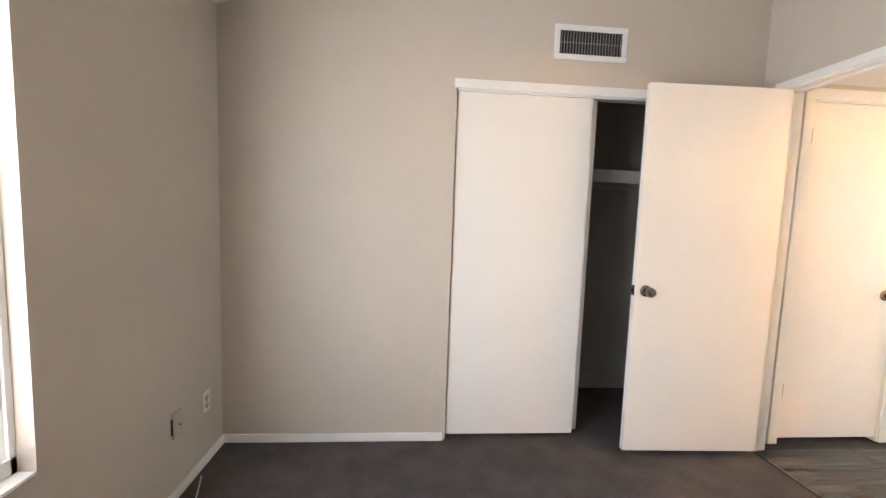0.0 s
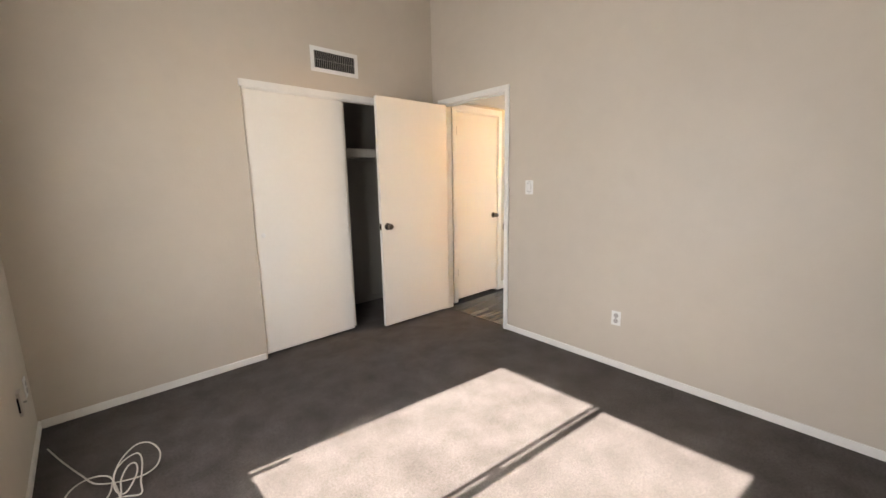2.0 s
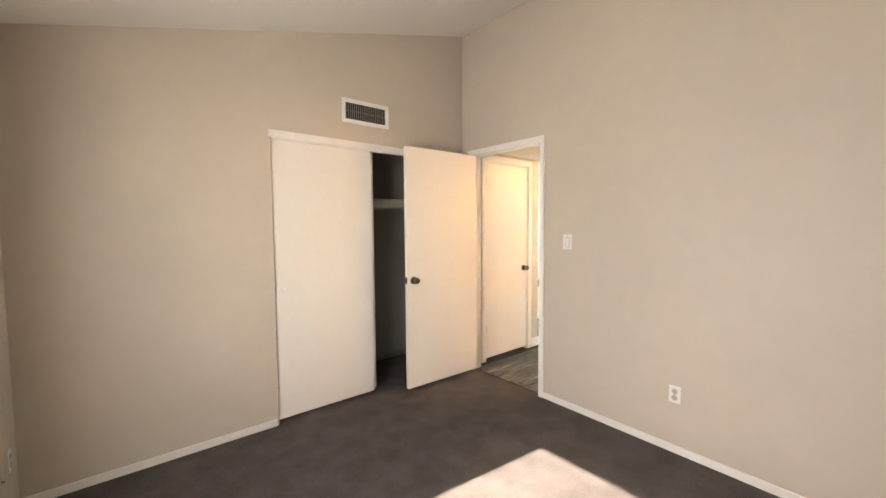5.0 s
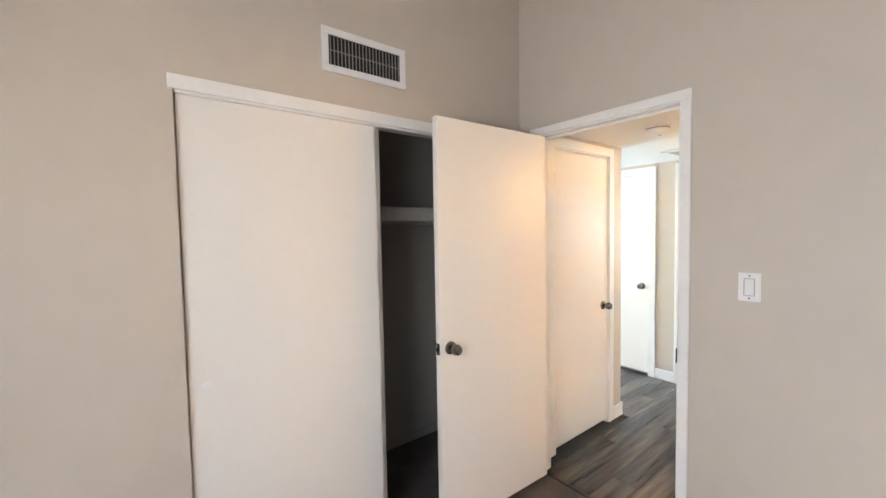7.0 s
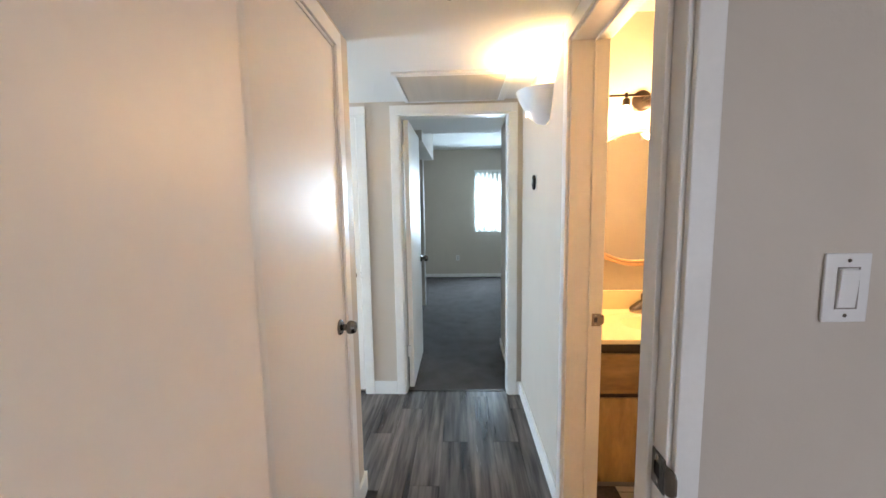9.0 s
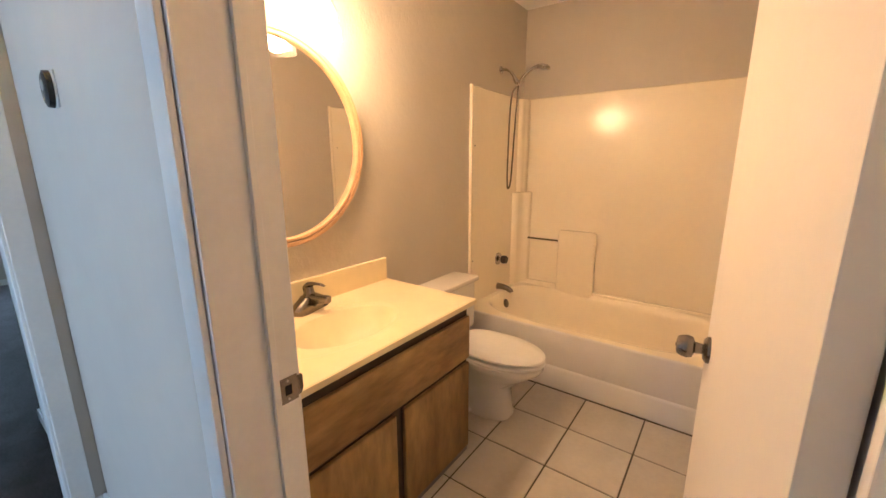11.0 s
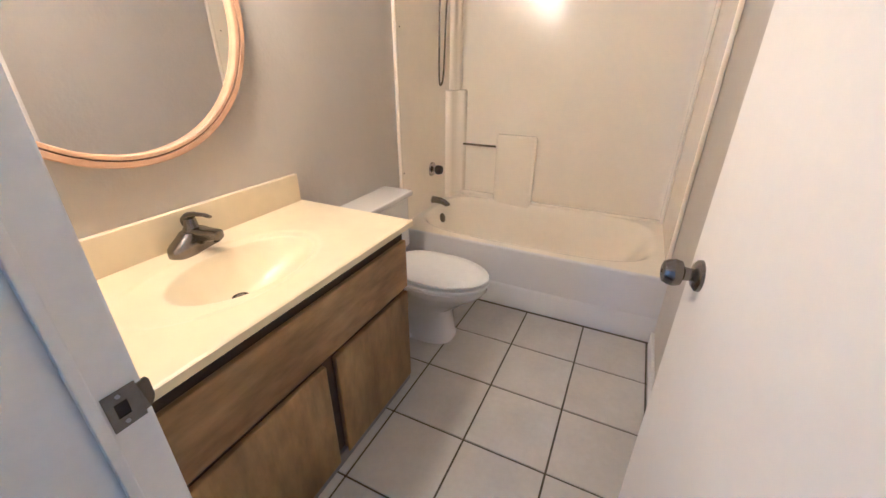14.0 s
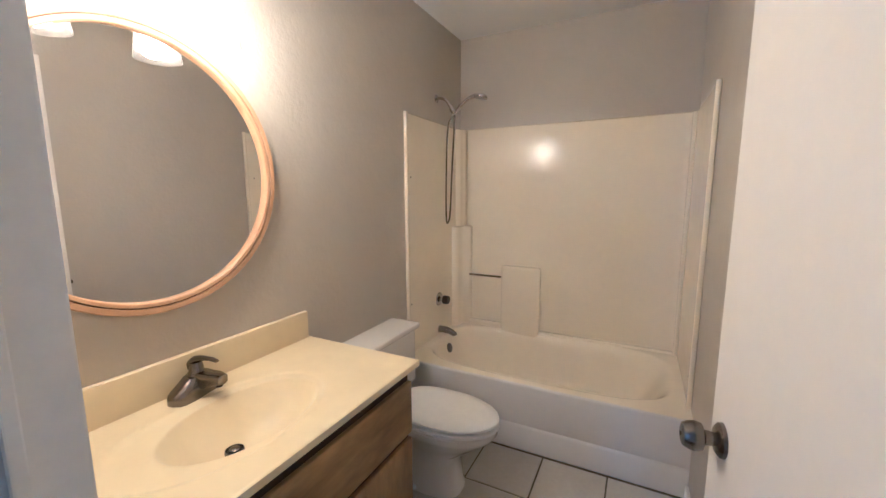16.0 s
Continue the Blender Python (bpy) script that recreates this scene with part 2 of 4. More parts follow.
def addtube(bm, pts, radius, seg=10, smooth=6, closed=False):
    pts = [Vector(p) for p in pts]
    if smooth and len(pts) > 2:
        out = []
        n = len(pts)
        for i in range(n if closed else n - 1):
            p0, p1, p2, p3 = (pts[(i - 1) % n] if closed or i else pts[0]), pts[i], pts[(i + 1) % n], (pts[(i + 2) % n] if closed or i + 2 < n else pts[-1])
            for k in range(smooth):
                t = k / smooth
                out.append(0.5 * (2 * p1 + (p2 - p0) * t + (2 * p0 - 5 * p1 + 4 * p2 - p3) * t * t + (3 * p1 - p0 - 3 * p2 + p3) * t ** 3))
        if not closed:
            out.append(pts[-1])
        pts = out
    rings = []
    up = Vector((0.13, 0.21, 0.97)).normalized()
    n = len(pts)
    for i, p in enumerate(pts):
        d = (pts[(i + 1) % n] if closed or i + 1 < n else p) - (pts[i - 1] if closed or i else p)
        d.normalize()
        side = d.cross(up)
        side = side.normalized() if side.length > 1e-3 else Vector((1, 0, 0))
        up2 = side.cross(d).normalized()
        up = up2
        rad = radius[min(i * len(radius) // n, len(radius) - 1)] if isinstance(radius, (list, tuple)) else radius
        rings.append([bm.verts.new(p + rad * (math.cos(a) * side + math.sin(a) * up2)) for a in (2 * math.pi * k / seg for k in range(seg))])
    pairs = list(zip(rings, rings[1:])) + ([(rings[-1], rings[0])] if closed else [])
    for a, b in pairs:
        for k in range(seg):
            bm.faces.new((a[k], a[(k + 1) % seg], b[(k + 1) % seg], b[k]))
    if not closed:
        bm.faces.new(rings[0][::-1])
        bm.faces.new(rings[-1])


def tube(pts, radius, seg=10, smooth=6, closed=False):
    bm = bmesh.new()
    addtube(bm, pts, radius, seg, smooth, closed)
    return bm


def part(name, bm, mat, parent=None, label="", smooth=False):
    me = bpy.data.meshes.new(name)
    bmesh.ops.recalc_face_normals(bm, faces=bm.faces)
    bm.to_mesh(me)
    bm.free()
    for m in (mat if isinstance(mat, (list, tuple)) else (mat,)):
        me.materials.append(m)
    if smooth:
        me.shade_smooth()
        me.set_sharp_from_angle(angle=radians(38))
    ob = new(name, me)
    if parent:
        ob.parent = parent
    if label:
        tagged(ob, label=label)
    return ob


def thing(name, label, category, group=""):
    return tagged(new(name), label=label, category=category, group=group)


def setting(name, bm, mat, label="", smooth=False):
    ob = part(name, bm, mat, smooth=smooth)
    return tagged(ob, label=label or name.replace("_", " "), category=name.split("_")[0], kind="structure")


def wall(name, axis, a, b, u0, u1, z0, z1, mat, holes=(), label=""):
    """A wall between a and b on its axis, u0 to u1 along it, with holes (u0, u1, z0, z1) in order."""
    rows = []

    def add(p0, p1, q0, q1):
        if p1 - p0 > 1e-4 and q1 - q0 > 1e-4:
            rows.append((a, p0, q0, b, p1, q1) if axis == "x" else (p0, a, q0, p1, b, q1))
    u = u0
    for h0, h1, k0, k1 in holes:
        add(u, h0, z0, z1)
        add(h0, h1, z0, k0)
        add(h0, h1, k1, z1)
        u = h1
    add(u, u1, z0, z1)
    bm = boxes(rows)
    bmesh.ops.remove_doubles(bm, verts=bm.verts, dist=1e-4)
    return setting(name, bm, mat, label)
XW, XE_BED, YN_BED, YS_BED = -0.90, 2.12, 2.35, -1.95
HALL_N, HALL_S, HALL_END, HALL_Z = 2.29, 1.36, 4.26, 2.13
BATH_W, BATH_E, BATH_S, BATH_N, BATH_Z = 2.315, 3.83, -1.38, 1.215, 2.47
WIN = (-0.235, 1.295, 0.550, 2.02)
T = 0.11

# ---- walls ----
wall("wall_north", "y", YN_BED, YN_BED + T, XW - 0.15, XE_BED, 0, 3.5, WALL, [(0.35, 1.97, 0, 2.01)], "greige painted bedroom wall with a closet opening")
wall("wall_west", "x", XW - 0.15, XW, YS_BED - T, YN_BED, 0, 2.7, WALL, [WIN], "greige painted bedroom wall with a window opening")
LEAN = 0.034


def lean(ob):
    """The bedroom's east wall runs a little out of square south of its door."""
    for v in ob.data.vertices:
        v.co.x -= LEAN * max(0.0, 1.40 - v.co.y)
    return ob


def east_at(y):
    return XE_BED - LEAN * (1.40 - y)


lean(wall("wall_east", "x", XE_BED, XE_BED + T, BATH_S - T - 0.6, 3.2, 0, 3.5, WALL, [(1.435, 2.225, 0, 2.06)], "greige painted bedroom wall with a doorway"))
wall("wall_south", "y", YS_BED - T, YS_BED, XW, XE_BED, 0, 3.5, WALL, label="plain greige bedroom wall")
wall("hall_wall_north", "y", HALL_N, HALL_N + T, XE_BED + T, 3.25, 0, 2.5, WALL, [(2.37, 3.06, 0, 2.045)], "greige hall wall with a closet door")
wall("hall_wall_south", "y", BATH_N, HALL_S, XE_BED + T, HALL_END, 0, 2.7, WALL, [(2.305, 3.090, 0, 2.05)], "pale hall wall with the bathroom doorway")
wall("hall_wall_end", "x", HALL_END, HALL_END + T, 1.1, 5.4, 0, 2.6, WALL, [(1.453, 2.226, 0, 2.045), (2.515, 3.22, 0, 2.045)], "greige hall end wall with two doorways")
wall("corridor_wall", "x", 3.14, 3.25, HALL_N + T, 5.4, 0, 2.5, WALL, label="greige corridor wall")
wall("corridor_wall_end", "y", 5.3, 5.41, 3.14, HALL_END, 0, 2.5, WALL, [(3.30, 4.16, 0.45, 2.03)], "corridor end wall with a window opening")
wall("bath_wall_west", "x", XE_BED + T, BATH_W, BATH_S - T, BATH_N, 0, 2.7, BATHWALL, label="greige satin bathroom wall")
wall("bath_wall_east", "x", BATH_E, BATH_E + T, BATH_S - T, BATH_N, 0, 2.7, BATHWALL, label="greige satin bathroom wall behind the vanity")
wall("bath_wall_south", "y", BATH_S - T, BATH_S, BATH_W, BATH_E, 0, 2.7, BATHWALL, label="greige satin bathroom wall above the tub")
setting("bath_wall_north", boxes([(BATH_W, BATH_N - 0.006, 2.06, BATH_E, BATH_N - 0.001, BATH_Z), (3.095, BATH_N - 0.006, 0, BATH_E, BATH_N - 0.001, 2.06)]), BATHWALL, "satin skin of the bathroom wall by the door")
wall("closet_wall_back", "y", 3.05, 3.15, 0.0, XE_BED, 0, 2.5, CLOSETWALL, label="closet back wall in shade-darkened grey")
wall("closet_wall_west", "x", 0.0, 0.1, YN_BED + T, 3.05, 0, 2.5, CLOSETWALL, label="closet side wall in shade-darkened grey")
wall("closet_wall_east", "x", 2.07, XE_BED - 0.002, YN_BED + T, 3.05, 0, 2.5, CLOSETWALL, label="closet side wall in shade-darkened grey")
wall("far_room_wall_north", "y", 2.31, 2.42, HALL_END + T, 6.95, 0, 2.7, WALL, [(5.25, 6.87, 0, 2.03)], "greige wall of the far bedroom with a closet opening")
wall("far_room_wall_recess", "y", 2.56, 2.66, 6.85, 9.16, 0, 2.7, WALL, label="greige recessed wall of the far bedroom")
wall("far_room_wall_return", "x", 6.85, 6.95, 2.42, 2.56, 0, 2.7, WALL, label="short greige wall beside the far closet")
wall("far_room_wall_east", "x", 9.05, 9.16, -2.1, 2.56, 0, 2.7, WALL, [(-0.25, 1.51, 0.89, 2.05)], "greige wall of the far bedroom with a window opening")
wall("far_room_wall_entry", "y", 1.29, 1.40, HALL_END + T, 5.30, 0, 2.7, WALL, label="short greige wall by the far bedroom door")
wall("far_room_wall_west", "x", 5.19, 5.30, -2.1, 1.29, 0, 2.7, WALL, label="greige wall of the far bedroom")
wall("far_room_wall_south", "y", -2.21, -2.1, 5.19, 9.16, 0, 2.7, WALL, label="plain greige wall of the far bedroom")
setting("far_closet_shell", boxes([(5.0, 3.0, 0, 6.95, 3.1, 2.5), (5.0, 2.42, 0, 5.1, 3.0, 2.5), (6.85, 2.661, 0, 6.95, 3.0, 2.5), (5.0, 2.42, 2.4, 6.849, 2.999, 2.5)]), CLOSETWALL, "walls of the far closet in shade-darkened grey")
setting("far_closet_soffit", box(5.30, 2.16, 2.03, 6.948, 2.309, 2.46), WALL, "boxed soffit above the far closet")

# ---- floors ----
setting("floor", boxes([(XW - 0.15, YS_BED - T, -0.12, XE_BED + 0.045, YN_BED, 0), (0.0, YN_BED, -0.12, XE_BED, 3.15, 0)]), CARPET, "dark brown-grey cut-pile carpet")
setting("far_room_floor", boxes([(HALL_END + 0.05, -2.2, -0.12, 9.16, 2.31, 0), (5.0, 2.31, -0.12, 6.85, 3.1, 0), (6.85, 2.31, -0.12, 9.16, 2.66, 0)]), CARPET, "dark brown-grey carpet of the far bedroom")
hall_floor = setting("hall_floor", boxes([(XE_BED + 0.045, 1.30, -0.12, HALL_END + 0.05, 2.40, -0.006), (3.14, 2.40, -0.12, HALL_END + 0.05, 5.4, -0.006)]), SUBFLOOR, "grey-brown wood-look plank floor of the hall")
bath_floor = setting("bath_floor", box(2.24, BATH_S, -0.12, BATH_E, 1.30, -0.004), GROUT, "dark grout bed under pale ceramic floor tiles")

# ---- ceilings ----
bm = bmesh.new()
vs = [bm.verts.new(c) for y in (YS_BED - T, YN_BED + 0.0) for c in ((XW - 0.15, y, 2.36 + 0.277 * (-0.15 - 0.034)), (XE_BED, y, 2.36 + 0.277 * (XE_BED + 0.866)), (XE_BED, y, 2.50 + 0.277 * (XE_BED + 0.866)), (XW - 0.15, y, 2.46))]
for f in ((0, 1, 2, 3), (7, 6, 5, 4), (0, 4, 5, 1), (1, 5, 6, 2), (2, 6, 7, 3), (3, 7, 4, 0)):
    bm.faces.new([vs[i] for i in f])
setting("ceiling", bm, CEIL, "sloping white textured bedroom ceiling")
setting("closet_ceiling", box(0.0, YN_BED + T, 2.42, XE_BED, 3.15, 2.5), CLOSETWALL, "closet ceiling in shade-darkened grey")
setting("hall_ceiling", boxes([(XE_BED + T, HALL_S, HALL_Z, HALL_END, HALL_N, HALL_Z + 0.1), (3.25, HALL_N, HALL_Z, HALL_END, 5.3, HALL_Z + 0.1)]), CEIL, "low white hall ceiling")
setting("bath_ceiling", box(BATH_W, BATH_S, BATH_Z, BATH_E, BATH_N, BATH_Z + 0.1), CEIL, "white bathroom ceiling")
setting("far_room_ceiling", boxes([(5.5, -2.1, 2.46, 9.05, 2.31, 2.56), (6.95, 2.31, 2.46, 9.05, 2.56, 2.56), (HALL_END + T, 1.40, 2.13, 5.5, 2.31, 2.56), (5.3, -2.1, 2.13, 5.5, 1.40, 2.56)]), CEIL, "stepped white ceiling of the far bedroom")
# added dark sheets stand for the unlit spaces behind two shut doors
setting("hall_closet_back", box(2.30, HALL_N + T, 0, 3.14, HALL_N + T + 0.02, 2.2), CLOSETWALL, "unseen dark sheet added behind the hall closet door")
setting("side_room_back", box(HALL_END + T, 2.43, 0, HALL_END + T + 0.05, 3.4, 2.3), CLOSETWALL, "unseen dark sheet added behind the side room door")

# ---- outdoors ----
gb = bmesh.new()
bmesh.ops.create_grid(gb, x_segments=40, y_segments=40, size=300)
for v in gb.verts:
    v.co.z = -0.45
setting("ground", gb, GROUND, "dry pale ground outside the window")


# ---- trim ----
def baseboard(name, runs, h=0.050, d=0.012, mat=TRIM):
    """Runs of (axis, wall plane, side, start, end)."""
    bm = bmesh.new()
    for axis, p, s, a, b in runs:
        lo, hi = sorted((p + s * 0.001, p + s * d))
        if axis == "x":
            addbox(bm, lo, a, 0.001, hi, b, h, 0.004)
        else:
            addbox(bm, a, lo, 0.001, b, hi, h, 0.004)
    return setting(name, bm, mat, "low white painted baseboard")


baseboard("baseboard_north", [("y", YN_BED, -1, XW + 0.013, 0.337)])
baseboard("baseboard_west", [("x", XW, 1, YS_BED, YN_BED - 0.001)])
lean(baseboard("baseboard_east", [("x", XE_BED, -1, YS_BED, 1.399)]))
baseboard("baseboard_south", [("y", YS_BED, 1, XW + 0.013, XE_BED - 0.013)])
baseboard("baseboard_hall", [("y", HALL_N, -1, 3.122, 3.262), ("x", 3.25, 1, HALL_N, 5.3), ("y", HALL_S, 1, 3.142, HALL_END - 0.001), ("x", HALL_END, -1, 1.374, 1.395), ("x", HALL_END, -1, 2.284, 2.454)], 0.10, 0.014)
baseboard("baseboard_far_room", [("x", 9.05, -1, -2.1, 2.545), ("y", 2.56, -1, 6.97, 9.03), ("y", 1.40, 1, HALL_END + T + 0.02, 5.3)], 0.07, 0.013)
baseboard("baseboard_bath", [("x", BATH_W, 1, -0.51, 1.13)], 0.075, 0.016)
# this one takes the shade-darkened closet colour instead of white
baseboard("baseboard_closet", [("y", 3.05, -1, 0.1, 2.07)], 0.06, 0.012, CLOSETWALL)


def door_frame(name, axis, a, b, u0, u1, z, cas_a=True, cas_b=True, w=0.052, only=(), stop=None):
    """Jambs, stops and casings of an opening u0..u1 through a wall a..b. only: leave out casing sides 'lo' or 'hi'."""
    fr = tagged(new(name), label="white painted door frame", category="door frame", kind="structure")
    j = 0.014

    def put(part_name, rows, bevel=0.003):
        out = []
        for p0, p1, q0, q1, k0, k1 in rows:
            out.append((p0, q0, k0, p1, q1, k1) if axis == "x" else (q0, p0, k0, q1, p1, k1))
        bm = boxes(out, bevel)
        ob = part(part_name, bm, TRIM, fr)
        return ob
    put("jamb", [(a - 0.001, b + 0.001, u0, u0 + j, 0.0, z - j)])
    put("jamb", [(a - 0.001, b + 0.001, u1 - j, u1, 0.0, z - j)])
    put("head_jamb", [(a - 0.001, b + 0.001, u0, u1, z - j, z)])
    if stop:
        s0, s1 = stop
        put("door_stop", [(s0, s1, u0 + j, u0 + j + 0.011, 0.0, z - j - 0.011), (s0, s1, u1 - j - 0.011, u1 - j, 0.0, z - j - 0.011), (s0, s1, u0 + j, u1 - j, z - j - 0.011, z - j)], 0.002)
    for flag, p0, p1 in ((cas_a, a - 0.014, a - 0.002), (cas_b, b + 0.002, b + 0.014)):
        if not flag:
            continue
        r = 0.005
        if not (flag != True and "lo" in flag):
            put("casing", [(p0, p1, u0 + r - w, u0 + r, 0.0, z - r)])
        if not (flag != True and "hi" in flag):
            put("casing", [(p0, p1, u1 - r, u1 - r + w, 0.0, z - r)])
        put("head_casing", [(p0, p1, u0 + r - w, u1 - r + w, z - r, z - r + w)])
    return fr


door_frame("door_frame_bedroom", "x", XE_BED, XE_BED + T, 1.435, 2.225, 2.06, w=0.042, stop=(2.16, 2.175))
door_frame("door_frame_hall_closet", "y", HALL_N, HALL_N + T, 2.37, 3.06, 2.045, True, False, 0.062)
door_frame("door_frame_bath", "y", BATH_N, HALL_S, 2.305, 3.090, 2.05, "hi", True, 0.062, stop=(1.262, 1.275))
door_frame("door_frame_far_room", "x", HALL_END, HALL_END + T, 1.453, 2.226, 2.045, True, True, 0.062)
door_frame("door_frame_side_room", "x", HALL_END, HALL_END + T, 2.515, 3.22, 2.045, True, False, 0.062)
setting("trim_closet_head", boxes([(0.337, 2.338, 2.004, 1.985, 2.349, 2.054), (0.357, 2.352, 1.996, 1.961, 2.3695, 2.0095)], 0.002), TRIM, "white header strip over the closet opening")
setting("trim_closet_jamb", boxes([(0.35, 2.380, 0, 0.356, 2.459, 1.995), (1.962, 2.352, 0, 1.97, 2.459, 1.995)]), TRIM, "white closet side jambs")
setting("trim_far_closet", boxes([(6.87, 2.296, 0, 6.945, 2.309, 2.03), (5.19, 2.296, 0, 5.25, 2.309, 2.03)], 0.003), TRIM, "white casing of the far closet")
setting("trim_threshold", boxes([(XE_BED + 0.035, 1.45, -0.004, XE_BED + 0.055, 2.21, 0.004), (HALL_END + 0.04, 1.49, -0.004, HALL_END + 0.062, 2.2, 0.004)], 0.0015), DARKMETAL, "dark carpet edging strip")


# ---- windows ----
def window(name, axis_x, u0, u1, z0, z1, mid, label):
    w = setting(name, boxes([
        (axis_x, u0, z0, axis_x + 0.06, u0 + 0.02, z1), (axis_x, u1 - 0.02, z0, axis_x + 0.06, u1, z1),
        (axis_x, u0, z0, axis_x + 0.06, u1, z0 + 0.06), (axis_x, u0, z1 - 0.035, axis_x + 0.06, u1, z1)], 0.002), VINYLFRAME, label)
    part("meeting_rail", box(axis_x + 0.012, mid - 0.0148, z0 + 0.06, axis_x + 0.05, mid + 0.001, z1 - 0.035), VINYLFRAME, w)
    part("lock", box(axis_x + 0.05, mid - 0.02, (z0 + z1) / 2 - 0.03, axis_x + 0.068, mid + 0.018, (z0 + z1) / 2 + 0.03, 0.004), VINYLFRAME, w)
    for (a, b), dx in (((u0 + 0.02, mid - 0.015), 0.008), ((mid + 0.014, u1 - 0.02), 0.032)):
        x0, x1 = axis_x + dx, axis_x + dx + 0.02
        s = 0.022
        zz0, zz1 = z0 + 0.04, z1 - 0.035
        part("sash", boxes([(x0, a, zz0, x1, a + s, zz1), (x0, b - s, zz0, x1, b, zz1), (x0, a + s, zz0, x1, b - s, zz0 + 0.05), (x0, a + s, zz1 - s, x1, b - s, zz1)], 0.002), VINYLFRAME, w)
        g = part("pane", box(x0 + 0.008, a + s, zz0 + s, x0 + 0.012, b - s, zz1 - s), WINGLASS, w)
        g.visible_shadow = False
    return w


w1 = window("window_1", XW - 0.11, *WIN, 0.535, "white vinyl two-panel sliding window")
# unseen block, added and sized to cast the notch in the sun patch
part("sash_guide", box(XW - 0.05, 1.208, WIN[2] + 0.05, XW - 0.03, 1.234, WIN[2] + 0.21, 0.004), VINYLFRAME, w1, "unseen upright block added to notch the sun patch")
setting("window_sill", box(XW - 0.05, WIN[0] + 0.001, WIN[2] + 0.001, XW - 0.001, WIN[1] - 0.001, WIN[2] + 0.012, 0.003), TRIM, "white painted window sill")
window("window_2", 9.09, -0.25, 1.51, 0.89, 2.05, 0.63, "white sliding window of the far bedroom")


# ---- doors ----
def knob(parent, face, side_dir, rose_label="brushed nickel round door knob"):
    """A knob at face, its axis along side_dir."""
    m = Matrix.Translation(face) @ Vector(side_dir).to_track_quat("Z", "Y").to_matrix().to_4x4()
    k = part("knob", lathe([(0.0, 0.068), (0.014, 0.0675), (0.021, 0.065), (0.0255, 0.056), (0.0275, 0.045), (0.0245, 0.034), (0.014, 0.029), (0.012, 0.012)], m), NICKEL, parent, rose_label, True)
    part("rose", lathe([(0.011, 0.014), (0.024, 0.012), (0.031, 0.006), (0.032, 0.0)], m), NICKEL, k, smooth=True)
    part("keyhole", lathe([(0.0, 0.0692), (0.004, 0.0692), (0.004, 0.067)], m, 12), DARKMETAL, k)


def leaf(name, hinge, free, z0, z1, thick, knob_sides, label, category="door", knob_z=0.93, inner=1, hinges=(), latch=True, backset=0.06):
    """A flush door leaf from its hinge edge to its free edge (plan points of one face); the slab lies to the inner side."""
    h, f = Vector((*hinge, 0)), Vector((*free, 0))
    d = (f - h).normalized()
    n = Vector((-d.y, d.x, 0)) * inner
    t = thing(name, label, category)
    L = (f - h).length
    t.matrix_basis = Matrix.Translation(h) @ Matrix(((d.x, n.x, 0, 0), (d.y, n.y, 0, 0), (0, 0, 1, 0), (0, 0, 0, 1)))
    part("slab", box(0, 0, z0, L, thick, z1, 0.002), DOOR, t)
    for s in knob_sides:
        y = 0 if s < 0 else thick
        knob(t, (L - backset, y, knob_z), (0, s, 0))
    if latch:
        lp = part("latch_plate", box(L - 0.0005, thick / 2 - 0.0125, knob_z - 0.028, L + 0.001, thick / 2 + 0.0125, knob_z + 0.028, 0.0004), NICKEL, t, "nickel latch plate")
        part("latch_bolt", box(L, thick / 2 - 0.006, knob_z - 0.009, L + 0.010, thick / 2 + 0.006, knob_z + 0.009, 0.002), DARKMETAL, lp)
    for hz, hy in hinges:
        hg = part("hinge", lathe([(0, -0.042), (0.0055, -0.042), (0.0055, 0.042), (0, 0.042)], Matrix.Translation((-0.004, hy, hz)), 12), GRILLE, t, "dull metal butt hinge", True)
        part("hinge_plate", box(-0.022, min(hy, thick / 2) if hy < 0 else thick / 2, hz - 0.042, 0.0005, max(hy, thick / 2) if hy > 0 else thick / 2, hz + 0.042), TRIM, hg)
    return t


leaf("bedroom_door", (2.113, 2.152), (1.340, 2.176), 0.035, 2.04, 0.035, (-1, 1), "white flush bedroom door standing open against the closet", inner=-1, knob_z=0.945, hinges=((0.25, 0.02), (1.8, 0.02)))
leaf("hall_closet_door", (2.387, 2.292), (3.043, 2.292), 0.03, 2.028, 0.035, (-1,), "white flush hall closet door, closed, with a nickel knob", inner=1, knob_z=0.925, hinges=((0.335, -0.004), (1.842, -0.004)), latch=False)
leaf("side_room_door", (4.262, 3.203), (4.262, 2.532), 0.03, 2.028, 0.035, (-1,), "white flush door at the hall corner, closed", inner=1, knob_z=0.91, latch=True)
leaf("far_room_door", (4.330, 2.200), (5.06, 2.200), 0.02, 2.02, 0.035, (-1, 1), "white flush door of the far bedroom, wide open", inner=-1, knob_z=0.93, hinges=((0.31, -0.006), (1.80, -0.006)))
leaf("bathroom_door", (2.354, 1.206), (2.4295, 0.487), 0.015, 2.035, 0.035, (-1, 1), "white flush bathroom door standing open with a nickel knob", inner=-1, knob_z=0.92, backset=0.071)
leaf("far_closet_door", (5.27, 2.36), (6.05, 2.36), 0.02, 2.0, 0.03, (), "white sliding closet door of the far bedroom, half open", inner=1, latch=False)


